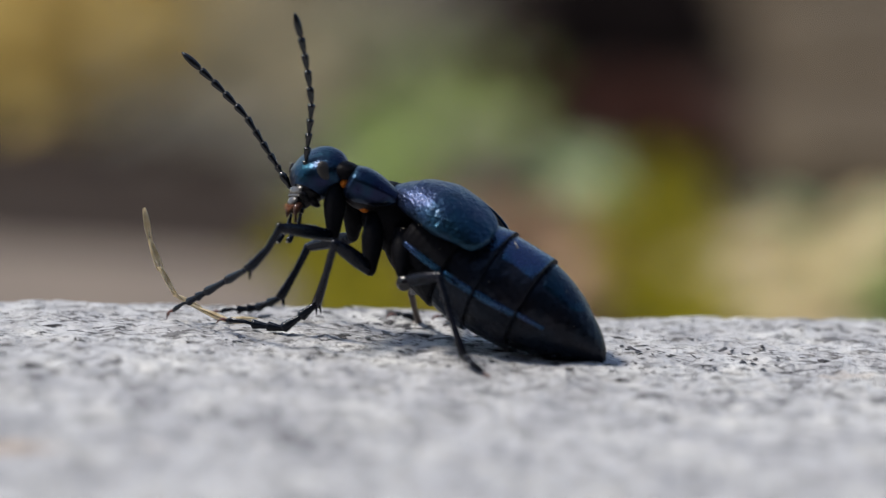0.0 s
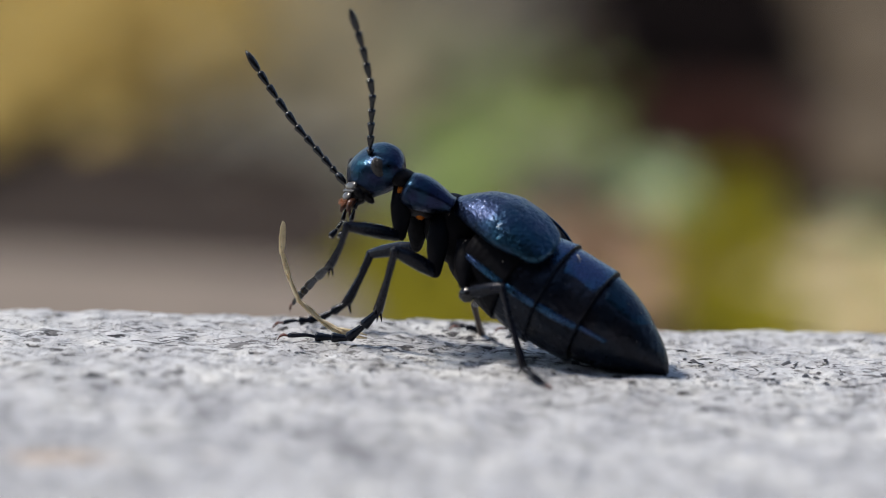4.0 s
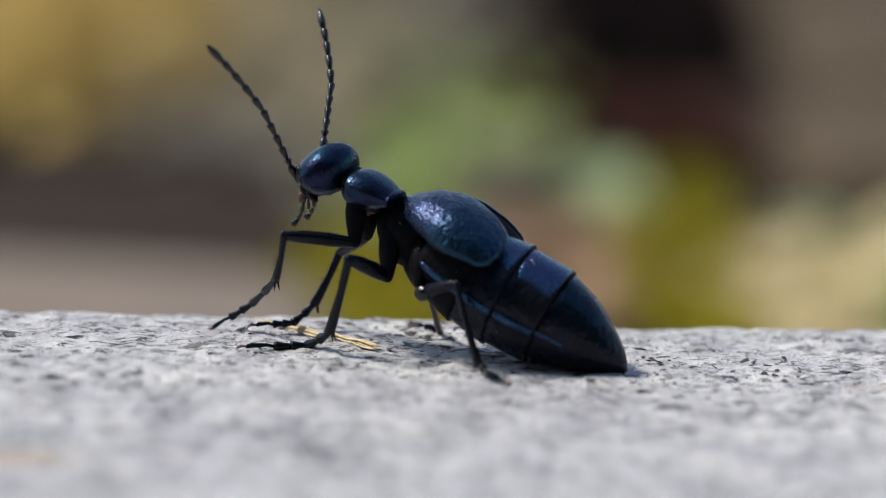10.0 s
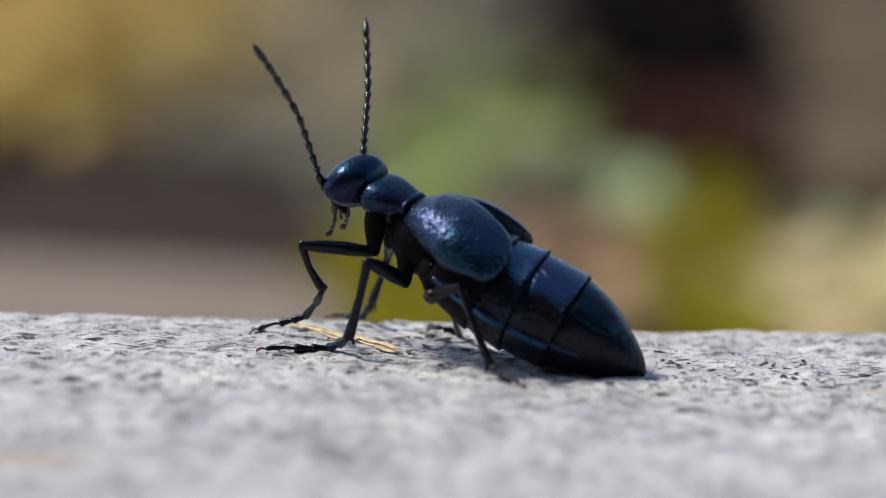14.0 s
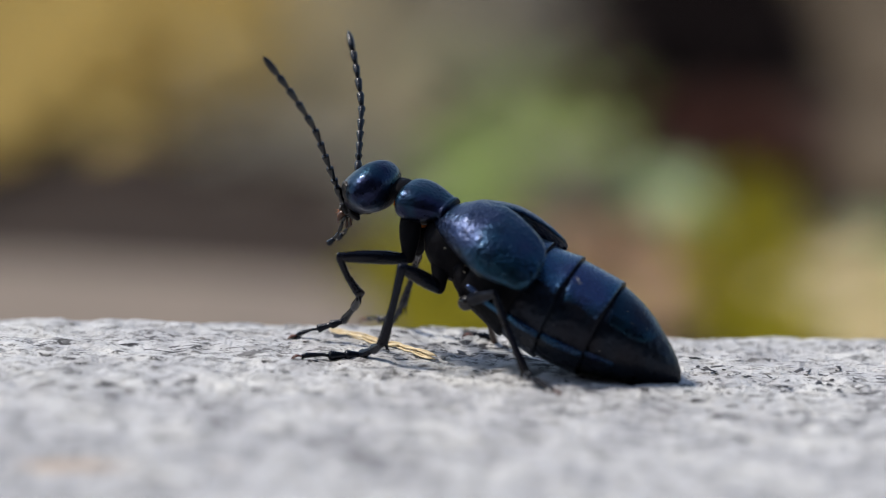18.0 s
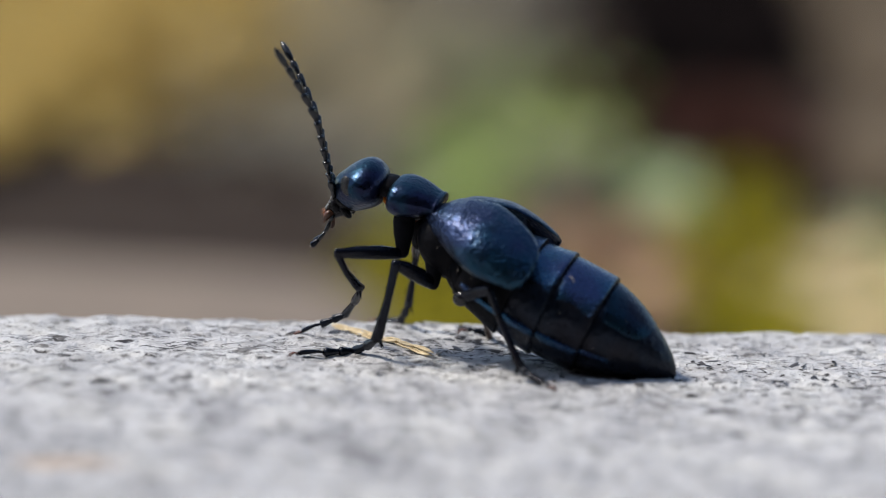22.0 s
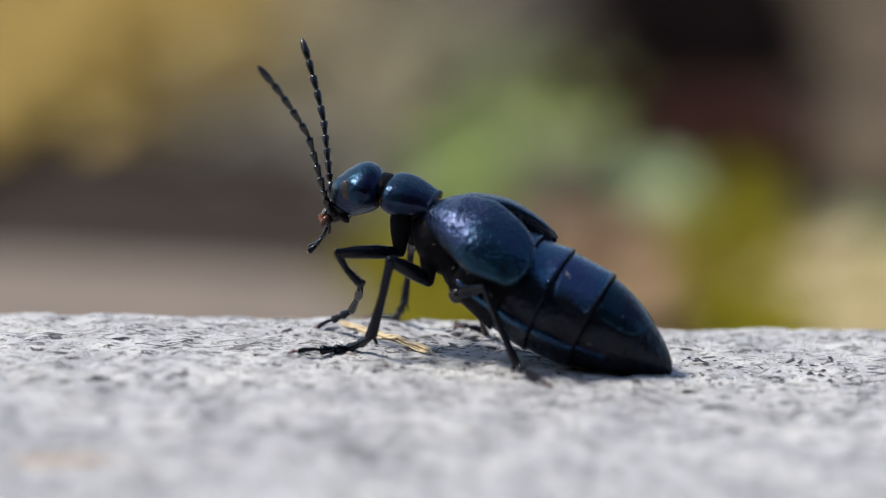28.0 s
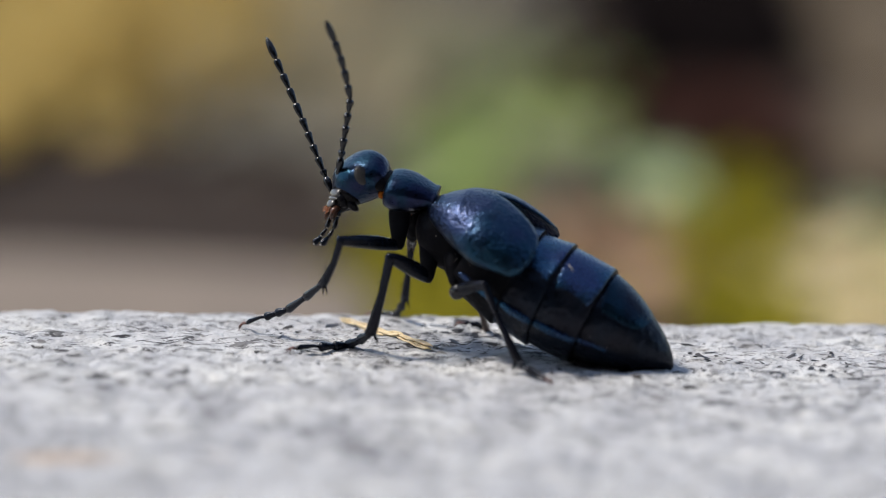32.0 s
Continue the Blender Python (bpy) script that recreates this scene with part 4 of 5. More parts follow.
left_front_toe = [(0.0, -31.09, 6.66, 2.35), (2.0, -30.11, 7.25, 2.7), (3.0, -29.6, 7.1, 3.18), (3.5, -28.25, 9.02, 3.35), (5.5, -23.02, 10.16, 3.12), (8.5, -23.13, 10.03, 3.04), (9.0, -21.99, 10.32, 2.85), (9.5, -22.78, 10.4, 2.39), (10.0, -29.7, 9.25, 1.28), (10.5, -27.79, 10.02, 1.28), (12.0, -27.72, 8.89, 1.36), (15.5, -27.87, 8.98, 1.46), (16.0, -27.85, 9.47, 1.34), (19.0, -27.26, 8.36, 1.39), (20.0, -27.15, 8.74, 1.34), (23.0, -26.57, 8.62, 1.31), (24.0, -26.22, 9.02, 1.18), (27.5, -25.71, 9.3, 1.26), (28.0, -25.34, 9.64, 1.23), (30.0, -25.0, 9.67, 1.13), (30.5, -24.24, 10.25, 1.08), (31.0, -31.41, 6.63, 3.23), (31.5, -31.24, 7.22, 1.86), (32.0, -31.0, 7.64, 1.86)]
# left middle: lengths 3.99, 5.88, 3.12, 4.59
left_middle_hip = [(0.0, -16.71, 2.9, 6.2), (3.5, -16.48, 2.9, 7.03), (6.0, -16.9, 2.9, 6.54), (9.0, -16.99, 2.9, 6.6), (13.0, -17.1, 2.9, 6.32), (32.0, -17.4, 2.9, 6.31)]
left_middle_knee = [(0.0, -19.46, 0.82, 8.67), (3.5, -19.63, 1.0, 9.12), (5.5, -19.44, 0.4, 8.33), (9.0, -19.82, 0.57, 8.29), (32.0, -20.09, 0.67, 8.22)]
left_middle_ankle = [(0.0, -20.6, 3.84, 3.43), (3.5, -20.62, 4.12, 3.95), (5.5, -21.07, 2.53, 3.06), (6.0, -21.16, 2.24, 2.97), (13.0, -21.18, 1.17, 2.49), (32.0, -21.55, 0.95, 2.53)]
left_middle_sole = [(0.0, -23.03, 3.94, 1.45), (3.5, -22.76, 4.53, 1.82), (5.5, -22.65, 4.08, 0.82), (6.0, -22.62, 3.91, 0.79), (13.0, -22.32, 3.41, 0.65), (32.0, -22.83, 2.99, 0.53)]
left_middle_toe = [(0.0, -27.03, 5.89, 1.79), (3.5, -26.65, 6.66, 1.61), (5.5, -26.56, 1.84, 1.41), (6.0, -26.65, 1.77, 1.28), (9.0, -26.85, 2.43, 1.12), (13.0, -26.81, 2.7, 1.28), (28.0, -26.56, 0.51, 1.29), (32.0, -26.63, 0.54, 1.3)]
# right front: lengths 4.66, 4.27, 2.40, 2.67
right_front_hip = [(0.0, -17.97, 6.6, 7.88), (3.5, -17.78, 6.6, 8.05), (6.0, -18.58, 6.6, 7.97), (10.0, -18.49, 6.6, 8.81), (12.0, -18.2, 6.6, 8.47), (16.0, -18.31, 6.6, 8.4), (18.0, -18.74, 6.6, 8.32), (20.0, -18.36, 6.6, 8.51), (32.0, -18.52, 6.6, 8.55)]
right_front_knee = [(0.0, -21.33, 9.61, 6.54), (3.5, -21.26, 9.56, 6.93), (6.0, -21.86, 9.71, 6.83), (9.0, -21.98, 9.33, 6.97), (9.5, -22.01, 9.43, 6.96), (10.0, -20.61, 10.34, 6.76), (12.0, -18.22, 10.71, 6.4), (13.0, -18.39, 10.85, 6.63), (16.0, -18.46, 10.85, 6.52), (18.0, -18.94, 10.94, 6.63), (20.0, -18.56, 10.89, 6.83), (32.0, -18.68, 10.89, 6.88)]
right_front_ankle = [(0.0, -23.51, 8.69, 2.62), (3.5, -23.42, 9.98, 2.51), (6.0, -23.39, 9.53, 2.67), (9.0, -23.07, 9.84, 2.81), (9.5, -22.99, 10.63, 2.69), (10.0, -22.88, 9.53, 2.16), (10.5, -20.77, 11.56, 2.55), (11.0, -20.31, 11.79, 2.72), (12.0, -19.47, 11.64, 2.55), (13.0, -19.57, 12.44, 2.86), (16.0, -19.72, 12.41, 2.75), (18.0, -19.97, 12.94, 2.99), (20.0, -19.12, 12.24, 2.91), (32.0, -19.17, 12.05, 2.91)]
right_front_sole = [(0.0, -25.53, 10.59, 0.91), (3.5, -25.61, 10.43, 1.11), (6.0, -25.29, 10.01, 0.84), (9.0, -25.49, 10.74, 0.8), (9.5, -25.48, 9.69, 1.15), (10.0, -24.21, 7.67, 1.65), (10.5, -22.19, 13.02, 1.28), (11.0, -21.09, 13.46, 1.28), (12.0, -20.13, 13.42, 1.18), (13.0, -20.22, 14.15, 1.33), (16.0, -20.25, 14.23, 1.28), (18.0, -20.58, 14.68, 1.45), (20.0, -19.64, 13.76, 1.2), (32.0, -19.7, 13.6, 1.24)]
right_front_toe = [(0.0, -28.86, 9.81, 1.48), (3.5, -28.69, 9.54, 1.57), (6.0, -28.64, 9.83, 1.36), (9.0, -28.72, 10.38, 1.45), (9.5, -28.65, 10.18, 1.46), (10.0, -27.43, 8.04, 1.77), (10.5, -24.97, 12.46, 1.25), (11.0, -23.33, 14.67, 0.92), (12.0, -22.28, 14.8, 0.87), (13.0, -22.51, 15.48, 1.12), (16.0, -22.33, 15.88, 1.13), (18.0, -22.67, 16.33, 1.18), (20.0, -21.42, 15.64, 0.88), (32.0, -21.44, 15.49, 0.84)]
# left hind: lengths 3.50, 5.93, 2.36, 1.40
left_hind_hip = [(0.0, -14.42, 1.2, 5.65), (9.0, -14.42, 1.2, 5.72), (13.0, -15.38, 1.2, 5.65), (32.0, -15.44, 1.2, 5.61)]
left_hind_knee = [(0.0, -11.82, -0.91, 6.52), (9.0, -11.69, -0.77, 6.72), (13.0, -13.18, -1.23, 6.86), (32.0, -13.32, -1.39, 6.64)]
left_hind_ankle = [(0.0, -10.11, -3.12, 1.46), (9.0, -10.29, -2.29, 1.13), (13.0, -10.93, -2.55, 1.32), (32.0, -10.97, -2.89, 1.41)]
left_hind_sole = [(0.0, -9.48, -5.35, 1.15), (9.0, -9.62, -4.56, 1.03), (13.0, -10.25, -4.8, 1.22), (28.0, -10.22, -4.95, 1.22), (32.0, -10.29, -5.15, 1.22)]
left_hind_toe = [(0.0, -8.78, -6.44, 0.72), (9.0, -8.76, -5.57, 0.57), (13.0, -9.1, -5.29, 0.64), (32.0, -9.24, -5.83, 0.6)]
# right hind: lengths 3.50, 4.39, 0.96, 1.13
right_hind_hip = [(28.0, -12.62, 5.0, 4.94), (28.0, -12.62, 5.0, 4.94)]
right_hind_knee = [(28.0, -13.66, 8.0, 3.47), (28.0, -13.66, 8.0, 3.47)]
right_hind_ankle = [(28.0, -12.95, 11.0, 0.34), (28.0, -12.95, 11.0, 0.34)]
right_hind_sole = [(28.0, -13.54, 11.19, 1.08), (28.0, -13.54, 11.19, 1.08)]
right_hind_toe = [(28.0, -14.64, 11.05, 0.85), (28.0, -14.64, 11.05, 0.85)]
# right middle: lengths 3.99, 4.74, 0.38, 0.82
right_middle_hip = [(28.0, -13.85, 6.0, 6.84), (28.0, -13.85, 6.0, 6.84)]
right_middle_knee = [(28.0, -12.24, 9.0, 4.75), (28.0, -12.24, 9.0, 4.75)]
right_middle_ankle = [(28.0, -10.29, 11.5, 1.23), (28.0, -10.29, 11.5, 1.23)]
right_middle_sole = [(28.0, -10.5, 11.56, 0.91), (28.0, -10.5, 11.56, 0.91)]
right_middle_toe = [(28.0, -11.26, 11.37, 0.69), (28.0, -11.26, 11.37, 0.69)]
# left antenna: lengths 5.75, 6.60
left_antenna_root = [(0.0, -21.51, 5.2, 12.35), (1.0, -21.39, 5.2, 13.47), (2.0, -20.59, 5.2, 13.87), (3.5, -20.75, 5.2, 14.26), (5.5, -23.27, 5.2, 13.77), (6.0, -23.32, 5.2, 13.12), (8.0, -23.47, 5.2, 13.12), (8.5, -24.42, 5.2, 12.86), (9.0, -24.6, 5.2, 12.75), (10.0, -24.18, 5.2, 13.4), (10.5, -24.11, 5.2, 12.9), (13.0, -23.25, 5.2, 13.02), (15.5, -23.86, 5.2, 12.94), (16.0, -24.31, 5.2, 12.83), (17.0, -25.07, 5.2, 12.85), (18.0, -24.83, 5.2, 12.56), (19.0, -24.19, 5.2, 12.51), (20.0, -24.24, 5.2, 13.38), (21.0, -24.8, 5.2, 12.75), (21.5, -24.94, 5.2, 12.48), (22.0, -24.94, 5.2, 12.71), (23.0, -25.25, 5.2, 12.43), (25.0, -25.23, 5.2, 12.12), (27.5, -25.27, 5.2, 11.76), (28.0, -25.04, 5.2, 11.25), (29.0, -25.33, 5.2, 11.63), (30.0, -24.09, 5.2, 13.62), (31.5, -23.91, 5.2, 14.13), (32.0, -23.81, 5.2, 13.84)]
left_antenna_elbow = [(0.0, -20.87, 4.63, 18.99), (2.0, -19.81, 4.4, 20.03), (3.0, -19.63, 4.29, 20.55), (3.5, -20.39, 4.15, 20.25), (5.5, -23.44, 2.69, 19.06), (6.0, -23.47, 2.74, 18.96), (8.0, -23.42, 2.95, 18.56), (9.0, -25.66, 3.55, 18.25), (10.0, -26.1, 3.69, 18.79), (10.5, -26.39, 3.16, 17.82), (11.0, -25.8, 3.25, 18.27), (13.0, -24.83, 3.37, 18.23), (15.5, -24.78, 3.69, 18.65), (16.0, -25.48, 3.91, 18.35), (17.0, -25.1, 3.75, 18.71), (17.5, -26.22, 3.48, 18.24), (18.0, -26.28, 3.55, 18.07), (19.0, -25.85, 3.69, 17.97), (20.0, -25.43, 3.5, 18.92), (21.0, -25.73, 3.85, 18.45), (21.5, -26.08, 4.02, 18.2), (22.0, -25.7, 3.54, 18.41), (23.0, -26.11, 3.56, 18.01), (24.0, -26.46, 3.59, 17.68), (25.0, -26.29, 3.63, 17.67), (27.5, -25.84, 3.73, 17.59), (28.0, -26.01, 3.96, 17.0), (29.0, -25.68, 3.44, 17.37), (30.0, -23.63, 3.17, 18.58), (30.5, -22.84, 3.03, 19.14), (31.0, -22.79, 3.14, 19.17), (32.0, -22.91, 3.35, 19.23)]
left_antenna_tip = [(0.0, -22.22, 4.23, 25.29), (1.0, -21.32, 3.23, 25.79), (2.0, -20.41, 3.42, 26.48), (3.0, -20.3, 3.61, 26.55), (3.5, -21.44, 3.29, 26.1), (5.5, -25.99, -0.59, 24.29), (6.0, -26.04, -0.49, 24.29), (8.0, -25.85, -0.07, 23.9), (8.5, -27.24, 1.32, 24.26), (9.0, -29.48, 1.15, 23.24), (9.5, -29.67, 2.1, 24.45), (10.0, -30.04, 1.3, 23.88), (10.5, -29.98, 0.5, 23.27), (11.0, -29.28, 0.59, 23.61), (12.0, -28.67, 0.76, 23.5), (13.0, -27.97, 0.93, 23.62), (15.5, -27.82, 1.52, 24.21), (16.0, -28.81, 1.97, 23.85), (16.5, -28.13, 1.02, 23.98), (17.0, -27.79, 1.57, 24.34), (17.5, -29.16, 1.06, 23.64), (18.0, -29.81, 1.86, 23.43), (19.0, -29.41, 1.53, 24.12), (20.0, -28.34, 1.2, 24.78), (21.0, -29.02, 1.83, 24.17), (21.5, -29.42, 2.15, 23.77), (22.0, -28.53, 1.14, 23.87), (22.5, -29.2, 0.78, 23.32), (27.5, -29.74, 1.93, 22.47), (28.0, -29.55, 2.05, 22.39), (29.0, -29.07, 0.78, 22.43), (30.0, -25.15, -0.06, 24.55), (31.0, -24.86, 0.38, 24.86), (32.0, -24.41, 0.82, 25.17)]
# right antenna: lengths 5.75, 6.60
right_antenna_root = [(0.0, -23.32, 6.6, 11.9), (1.0, -23.65, 6.6, 12.21), (2.0, -23.58, 6.6, 12.59), (3.0, -23.6, 6.6, 12.98), (3.5, -23.67, 6.6, 13.08), (5.5, -25.05, 6.6, 12.03), (6.0, -24.84, 6.6, 11.79), (8.0, -25.36, 6.6, 11.97), (8.5, -25.22, 6.6, 12.26), (9.0, -23.95, 6.6, 13.48), (10.0, -21.73, 6.6, 15.36), (10.5, -21.26, 6.6, 14.89), (13.0, -20.04, 6.6, 15.0), (15.5, -20.48, 6.6, 14.98), (16.0, -22.17, 6.6, 14.83), (16.5, -24.39, 6.6, 13.18), (17.0, -25.03, 6.6, 12.81), (17.5, -24.63, 6.6, 13.59), (18.0, -23.16, 6.6, 14.21), (19.0, -22.01, 6.6, 14.67), (20.0, -21.38, 6.6, 15.12), (21.0, -22.33, 6.6, 14.77), (22.0, -24.81, 6.6, 12.99), (22.5, -24.95, 6.6, 13.21), (23.0, -24.85, 6.6, 13.24), (25.0, -24.4, 6.6, 13.36), (27.5, -24.25, 6.6, 13.17), (28.0, -24.4, 6.6, 12.1), (29.0, -25.2, 6.6, 12.71), (30.0, -26.19, 6.6, 12.26), (30.5, -26.41, 6.6, 12.12), (31.0, -26.07, 6.6, 12.09), (32.0, -25.47, 6.6, 12.26)]
right_antenna_elbow = [(0.0, -26.13, 8.52, 17.04), (1.0, -26.85, 8.62, 16.52), (2.0, -26.47, 8.73, 17.4), (3.0, -26.87, 8.95, 17.04), (3.5, -27.23, 9.06, 16.83), (5.5, -26.7, 9.16, 17.0), (6.0, -26.65, 9.18, 17.04), (8.0, -25.96, 9.27, 17.39), (8.5, -25.79, 9.98, 17.16), (9.0, -24.15, 10.09, 18.23), (9.5, -22.16, 10.2, 19.11), (10.0, -21.16, 10.56, 19.44), (11.0, -19.92, 10.48, 19.55), (12.0, -20.68, 10.76, 19.06), (13.0, -19.79, 10.57, 19.09), (15.5, -20.1, 10.86, 18.79), (16.0, -21.84, 10.84, 18.67), (16.5, -25.07, 10.09, 17.81), (17.0, -25.54, 9.8, 17.83), (18.0, -22.97, 10.52, 18.35), (19.0, -21.93, 10.59, 18.73), (20.0, -20.97, 10.66, 19.11), (21.0, -22.01, 10.67, 18.76), (22.0, -25.89, 9.96, 17.72), (23.0, -25.42, 10.09, 17.76), (24.0, -24.39, 10.22, 17.81), (25.0, -24.09, 10.23, 17.77), (27.5, -24.43, 10.27, 17.67), (28.0, -25.1, 10.16, 17.62), (29.0, -25.77, 9.94, 17.54), (30.0, -27.14, 9.73, 17.29), (30.5, -27.62, 9.62, 17.44), (31.0, -27.28, 9.47, 17.76), (32.0, -26.91, 9.16, 17.71)]
right_antenna_tip = [(0.0, -31.52, 10.56, 21.98), (1.0, -32.21, 11.0, 21.26), (2.0, -31.18, 11.07, 22.76), (3.0, -30.99, 11.16, 22.09), (3.5, -30.86, 11.21, 21.97), (5.5, -30.83, 11.4, 22.2), (6.0, -30.78, 11.45, 22.15), (8.0, -28.99, 12.06, 22.86), (8.5, -28.26, 13.63, 22.29), (9.0, -25.71, 13.92, 23.36), (9.5, -22.65, 14.2, 24.39), (10.0, -22.02, 14.74, 23.94), (10.5, -21.48, 15.29, 23.93), (11.0, -20.86, 15.23, 24.38), (12.0, -21.04, 15.1, 23.76), (13.0, -20.12, 14.98, 23.94), (15.5, -20.19, 15.62, 23.21), (16.0, -23.23, 14.72, 22.71), (16.5, -27.33, 13.81, 22.45), (17.0, -28.27, 13.17, 22.81), (18.0, -24.0, 14.85, 23.16), (19.0, -22.99, 15.86, 22.6), (20.0, -21.36, 15.19, 23.91), (21.0, -23.05, 14.49, 24.05), (22.0, -28.58, 13.56, 22.54), (23.0, -27.49, 13.84, 22.56), (24.0, -26.17, 14.13, 22.75), (25.0, -25.9, 14.18, 22.75), (27.5, -25.1, 14.3, 22.74), (28.0, -26.63, 12.89, 22.43), (29.0, -27.39, 14.55, 22.03), (30.0, -29.65, 13.41, 22.28), (30.5, -30.83, 12.84, 22.75), (31.0, -30.62, 12.51, 23.42), (32.0, -29.53, 11.86, 23.17)]
stem_a = [(0.0, -33.22, 8.0, 9.59), (1.0, -32.48, 8.0, 9.96), (2.0, -31.7, 8.0, 10.28), (3.0, -31.35, 8.0, 11.02), (3.5, -29.08, 8.0, 10.75), (5.5, -23.46, 1.2, 6.73), (7.0, -23.48, 1.2, 6.73), (8.5, -23.61, 1.2, 6.67), (9.0, -29.24, 1.2, 3.96), (9.5, -29.88, 1.2, 3.17), (10.0, -26.38, 11.36, 1.4), (28.0, -23.88, 11.6, 1.33)]
stem_b = [(0.0, -32.84, 7.78, 7.39), (1.0, -32.12, 8.01, 7.75), (2.0, -31.51, 7.83, 8.11), (3.0, -31.17, 7.79, 8.72), (3.5, -29.37, 7.66, 8.58), (5.5, -23.09, 2.72, 5.38), (6.0, -23.1, 2.54, 5.19), (7.0, -23.06, 2.54, 5.22), (8.5, -23.15, 2.53, 5.15), (9.0, -27.31, 1.07, 5.13), (9.5, -28.02, 1.61, 4.27), (10.0, -24.76, 9.24, 1.35), (28.0, -22.04, 8.31, 1.27)]
stem_c = [(0.0, -32.07, 7.43, 5.33), (1.0, -31.37, 7.69, 5.7), (2.0, -31.0, 7.74, 5.99), (3.0, -30.7, 8.04, 6.38), (3.5, -28.89, 7.59, 6.42), (5.5, -22.46, 3.97, 3.87), (6.0, -22.42, 3.78, 3.68), (7.0, -22.39, 3.77, 3.71), (8.5, -22.49, 3.77, 3.64), (9.0, -25.16, 1.35, 5.64), (9.5, -25.85, 1.11, 4.91), (10.0, -22.19, 6.76, 1.27), (28.0, -20.55, 6.01, 1.21)]
stem_d = [(0.0, -30.97, 7.83, 3.28), (1.0, -30.81, 7.32, 3.74), (2.0, -30.49, 7.47, 4.03), (3.0, -29.94, 8.01, 4.16), (3.5, -28.13, 8.03, 4.21), (5.5, -21.74, 5.31, 2.46), (6.0, -21.62, 4.96, 2.17), (7.0, -21.59, 4.95, 2.2), (8.5, -21.68, 4.96, 2.13), (9.0, -22.99, 1.17, 5.83), (9.5, -23.68, 1.2, 4.95), (10.0, -20.09, 5.22, 1.2), (28.0, -19.08, 4.53, 1.16)]
stem_e = [(0.0, -29.1, 7.84, 2.17), (1.0, -29.1, 7.68, 2.48), (2.0, -28.98, 7.9, 2.56), (3.0, -28.33, 8.22, 2.74), (3.5, -26.39, 7.83, 2.89), (5.5, -21.01, 6.39, 0.83), (6.0, -20.93, 5.96, 0.48), (7.0, -20.94, 6.08, 0.56), (8.0, -20.98, 6.01, 0.46), (8.5, -20.87, 5.84, 0.42), (9.0, -20.99, 1.58, 4.75), (9.5, -21.62, 1.03, 4.15), (10.0, -17.97, 3.36, 1.12), (28.0, -17.55, 2.91, 1.1)]
stem_f = [(0.0, -27.05, 7.31, 1.31), (1.0, -27.09, 8.18, 1.48), (2.0, -27.04, 8.1, 1.52), (3.0, -26.25, 8.01, 1.75), (3.5, -24.53, 7.37, 1.74), (5.5, -21.52, 4.66, 2.05), (6.0, -21.4, 4.37, 1.88), (7.0, -21.37, 4.42, 1.89), (8.0, -21.45, 4.39, 1.83), (8.5, -21.34, 4.16, 1.72), (9.0, -19.24, 1.38, 3.51), (9.5, -19.71, 1.12, 3.1), (10.0, -20.1, 6.19, 1.2), (28.0, -19.51, 5.61, 1.17)]
stem_g = [(0.0, -25.03, 8.14, 0.2), (1.0, -25.05, 7.93, 0.63), (2.0, -25.02, 7.98, 0.72), (3.0, -24.11, 6.92, 1.02), (3.5, -22.52, 7.94, 0.69), (5.5, -22.28, 3.56, 3.75), (6.0, -22.21, 3.3, 3.58), (7.0, -22.18, 3.35, 3.59), (8.0, -22.26, 3.32, 3.53), (8.5, -22.14, 2.99, 3.35), (9.0, -18.17, 0.81, 1.62), (9.5, -18.36, 1.35, 1.25), (10.0, -22.21, 7.73, 1.27), (28.0, -21.41, 8.02, 1.24)]


# right feeler, legs: built here, moved below
feelers = [(antenna(), left_antenna_root, left_antenna_elbow, left_antenna_tip), (antenna(), right_antenna_root, right_antenna_elbow, right_antenna_tip)]
legs = [
    (leg((5.39, 3.97, 5.23, 3.85), 0.46, 2.4, bow=0.26), left_front_hip, left_front_knee, left_front_ankle, left_front_sole, left_front_toe, Vector((0.1, 0.5, 2.3))),
    (leg((4.66, 4.27, 2.40, 2.67), 0.46, 2.0), right_front_hip, right_front_knee, right_front_ankle, right_front_sole, right_front_toe, Vector((0.1, -0.6, 1.9))),
    (leg((3.99, 5.88, 3.12, 4.59), 0.52, 2.6), left_middle_hip, left_middle_knee, left_middle_ankle, left_middle_sole, left_middle_toe, Vector((0.2, 0.9, 2.3))),
    (leg((3.99, 4.74, 0.38, 0.82), 0.42, 2.0), right_middle_hip, right_middle_knee, right_middle_ankle, right_middle_sole, right_middle_toe, Vector((0.2, -0.9, 1.8))),
    (leg((3.50, 5.93, 2.36, 1.40), 0.43, 1.8, None, None, True), left_hind_hip, left_hind_knee, left_hind_ankle, left_hind_sole, left_hind_toe, Vector((0.0, 1.3, 2.1))),
    (leg((3.50, 4.39, 0.96, 1.13), 0.42, 1.8, M_SHIN), right_hind_hip, right_hind_knee, right_hind_ankle, right_hind_sole, right_hind_toe, Vector((-0.3, -0.9, 1.5))),
]


def root_pose(t):
    """The beetle leans its back towards the lens as it turns over the stone; the tail stays put."""
    k = value_at(body_lean, t)[0]
    axis = Vector((-0.88, 0, 0.47))
    return pose(0, 0, 0, 0, 0, -(21 - 7 * k)) @ pose(0, 0, 0, 0, 1.9 * (1 - k), 0) @ Matrix.Rotation(radians(LEAN * k + LEAN0), 4, axis)


LEAN0, LEAN = 14.0, -23.0


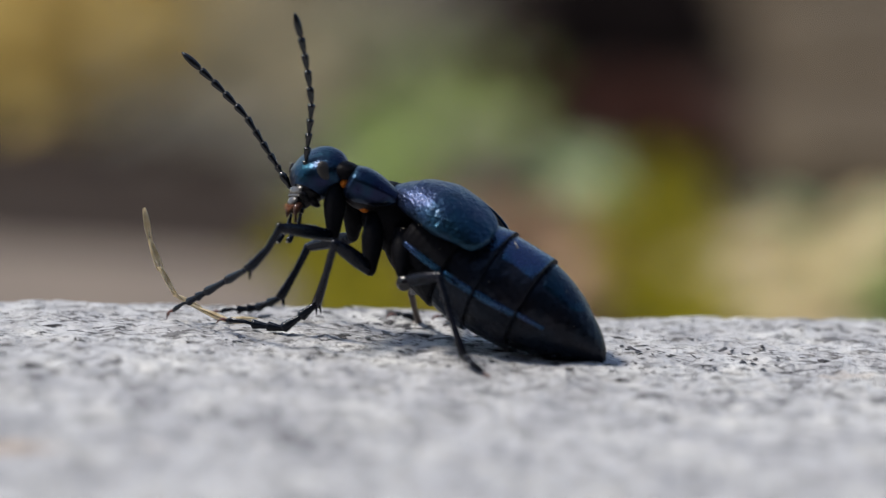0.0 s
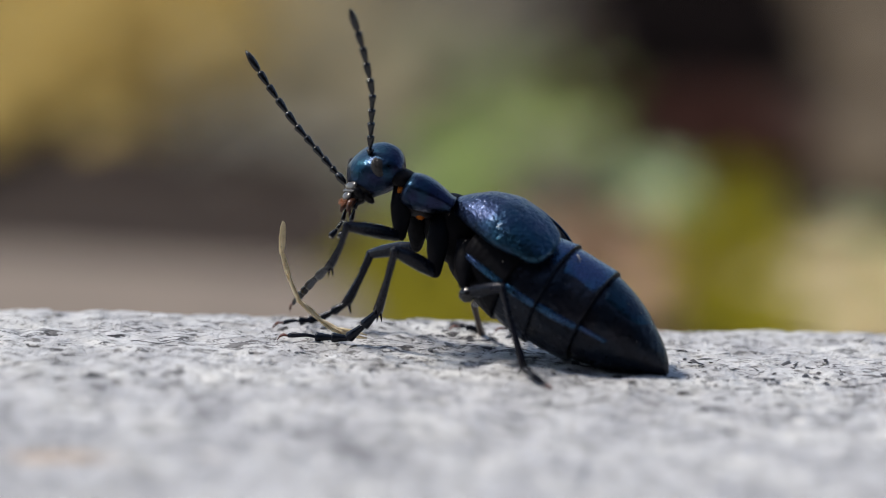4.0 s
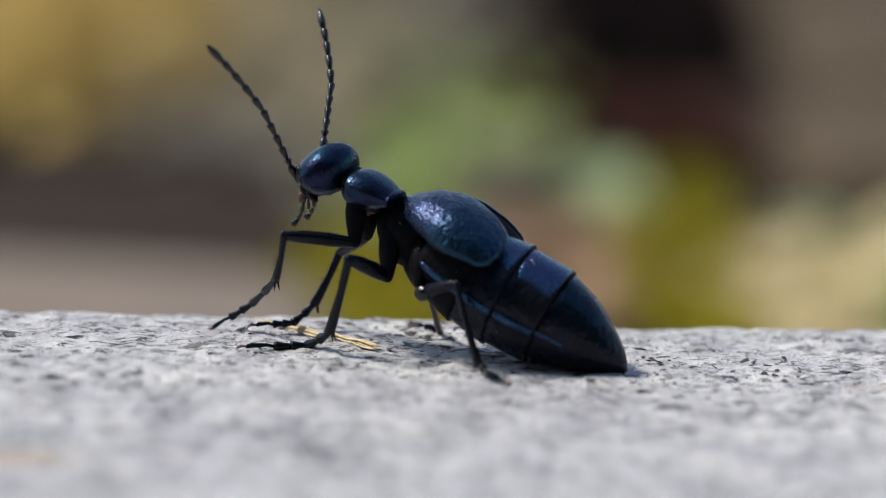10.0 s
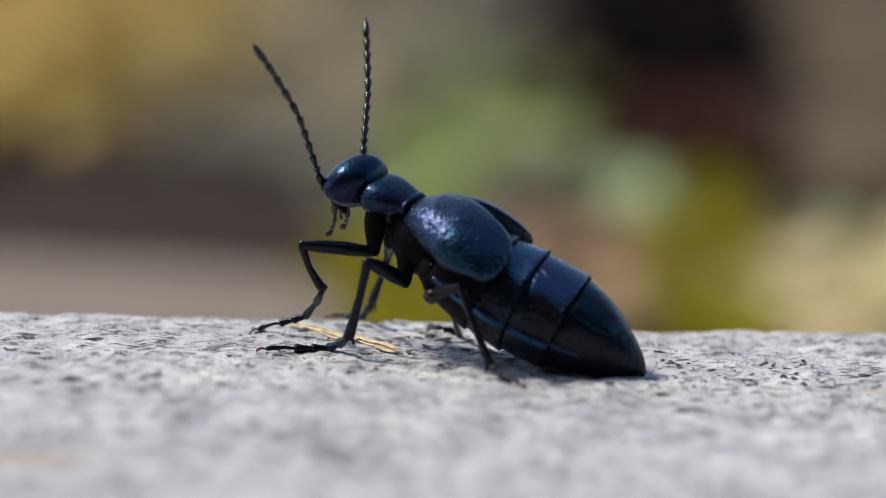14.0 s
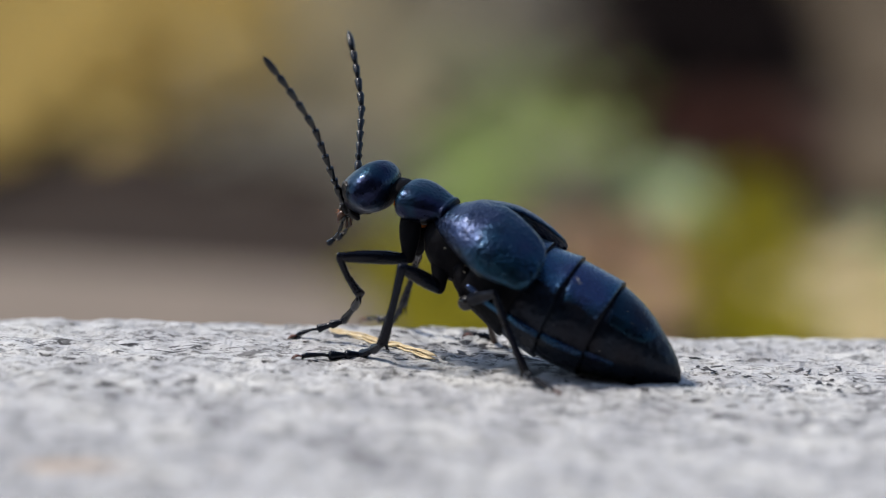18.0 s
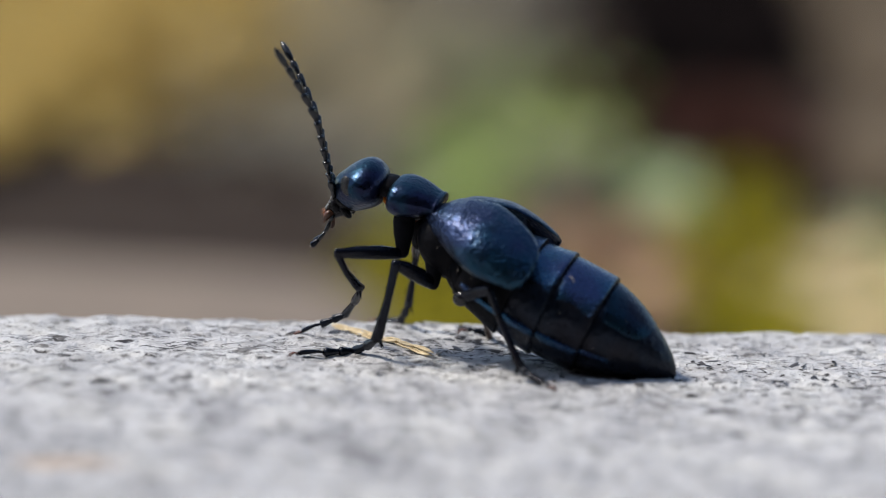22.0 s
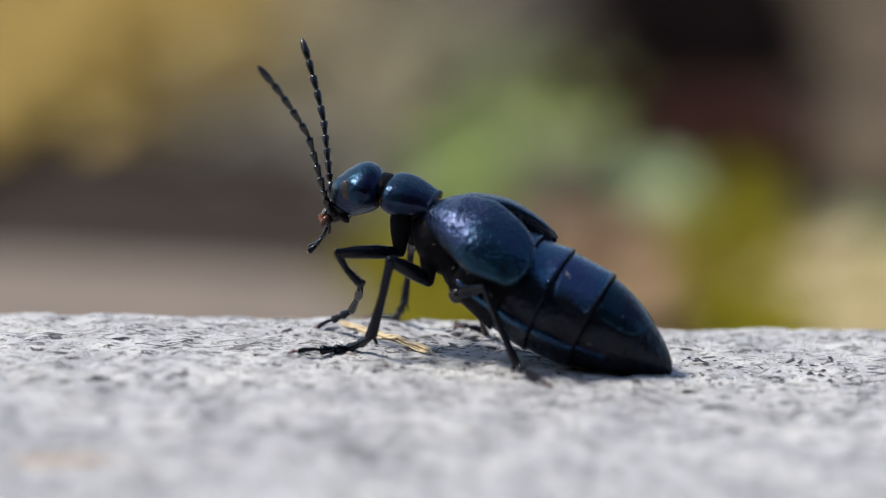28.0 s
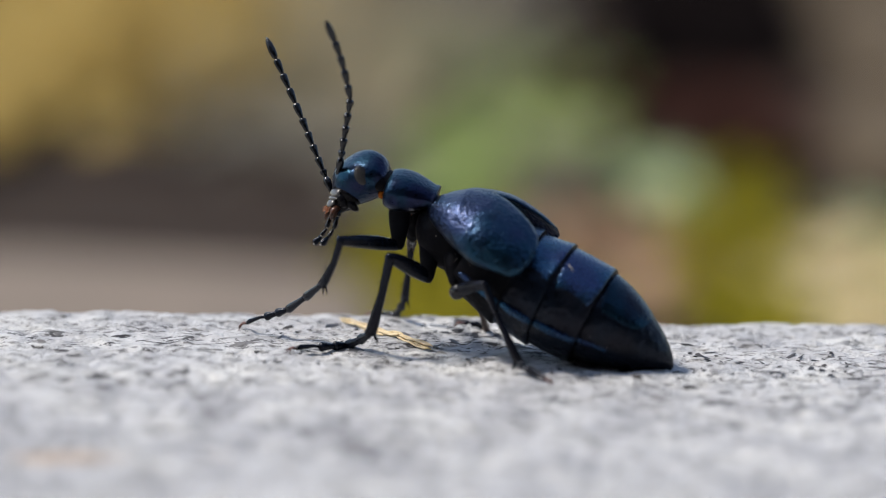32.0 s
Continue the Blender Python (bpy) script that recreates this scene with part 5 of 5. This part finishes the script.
def head_pose(t):
    turn = value_at(head_turn, t)[0]
    return Matrix.Translation(point_at(head_place, t) * MM) @ pose(0, 0, 0, 0, 0, turn) @ pose(0, 0, 0, -0.3 * turn, 8, 0)


def seat_feeler(p, t):
    """Keep a feeler's root on the skin of the head."""
    m = head_pose(t)
    q = m.inverted() @ (p * MM) / MM
    k = math.sqrt((q.x / 2.2) ** 2 + (q.y / 2.5) ** 2)
    if k > 1:
        q.x, q.y = q.x / k, q.y / k
    return m @ (q * MM) / MM


def motions():
    times = [0.25 * i for i in range(129)]
    roots = [root_pose(t) for t in times]
    inv = [m.inverted() for m in roots]
    walk(beetle, list(zip(times, roots)))
    head_rows, fore_rows = [], []
    for t, m in zip(times, inv):
        turn = value_at(head_turn, t)[0]
        head_rows.append((t, m @ head_pose(t)))
        q = point_at(forebody_place, t) * MM
        fore_rows.append((t, m @ Matrix.Translation(q) @ pose(0, 0, 0, 0, 0, 0.30 * turn - 14) @ pose(0, 0, 0, 20 * value_at(body_lean, t)[0] - 8, 16 + 12 * max(0.0, 1 - value_at(body_lean, t)[0] / 0.6), 0)))
    walk(head, head_rows)
    for ob in wing_cases:  # the hind body draws in while the beetle crouches
        walk(ob, [(t, Matrix.Translation(Vector((0.87, 0, -0.50)) * 1.1 * MM * max(0.0, 1 - value_at(body_lean, t)[0] / 0.7))) for t in times])
    walk(forebody, fore_rows)
    for (base, tips), root, elbow, tip in feelers:
        base_rows, tip_rows = [], [[] for _ in tips]
        for t, m in zip(times, inv):
            a, b, c = seat_feeler(point_at(root, t), t), point_at(elbow, t), point_at(tip, t)
            base_m = chain_pose(a, b)
            base_rows.append((t, m @ base_m))
            at = base_m @ Vector((5.75 * MM, 0, 0)) / MM
            d = (c - at).normalized()
            first = (b - a).normalized()
            for k, (ob, ln) in enumerate(tips):
                way = (first * (0.30, 0.12, 0, -0.12, -0.22)[k] + d).normalized()
                tip_rows[k].append((t, base_m.inverted() @ chain_pose(at, at + way)))
                at = at + way * ln
        walk(base, base_rows)
        for (ob, ln), rows in zip(tips, tip_rows):
            walk(ob, rows)
    for (femur, tibia, feet, lengths, hip), *joints, rise in legs:
        fr, tr, cr, hr = [], [], [[] for _ in feet], []
        for t, m in zip(times, inv):
            h, k, a, s, e = (point_at(j, t) for j in joints)
            s.z, e.z = (max(v.z, stone_height(v.x, v.y) + 0.26) for v in (s, e))
            fm = chain_pose(h, k)
            fi = fm.inverted()
            fr.append((t, m @ fm))
            if hip:
                hr.append((t, m @ chain_pose(h + rise, h)))
            at = h + (k - h).normalized() * lengths[0]
            way = (a - at).normalized()
            tr.append((t, fi @ chain_pose(at, at + way)))
            at = at + way * lengths[1]
            d1, d2 = (s - at).normalized(), None
            for i, (ob, ln) in enumerate(feet[:5]):
                if i == 2:
                    d2 = (e - at).normalized()
                w = d1 if i < 2 else d2
                if i == 1 :
                    w = (d1 + (e - s).normalized() * 0.15).normalized()
                cr[i].append((t, fi @ chain_pose(at, at + w)))
                at = at + w * ln
            for i, (ob, sy) in enumerate(feet[5:]):
                w = (w + Vector((0, 0.28 * sy, -0.45))).normalized() if i == 0 else (w + Vector((0, 0.56 * sy, 0))).normalized()
                cr[5 + i].append((t, fi @ chain_pose(at, at + w)))
        walk(femur, fr)
        walk(tibia, tr)
        for (ob, _), rows in zip(feet, cr):
            walk(ob, rows)
        if hip:
            walk(hip, hr)
    nodes = [stem_a, stem_b, stem_c, stem_d, stem_e, stem_f, stem_g]
    piece_rows = [[] for _ in stem_pieces]
    for t in times:
        spots = [point_at(n, t) for n in nodes]
        if t >= 10:  # dropped: the stem lies straight on the stone
            a, b = point_at(stem_a, t), point_at(stem_e, t)
            spots = [a.lerp(b, k / 6) + Vector((0, 0, 0.12 * math.sin(k * 1.3))) for k in range(7)]
        for q in spots:
            q.z = max(q.z, stone_height(q.x, q.y) + 0.24)
        for k in range(6):
            piece_rows[k].append((t, chain_pose(spots[k], spots[k + 1])))
    for ob, rows in zip(stem_pieces, piece_rows):
        walk(ob, rows)


motions()
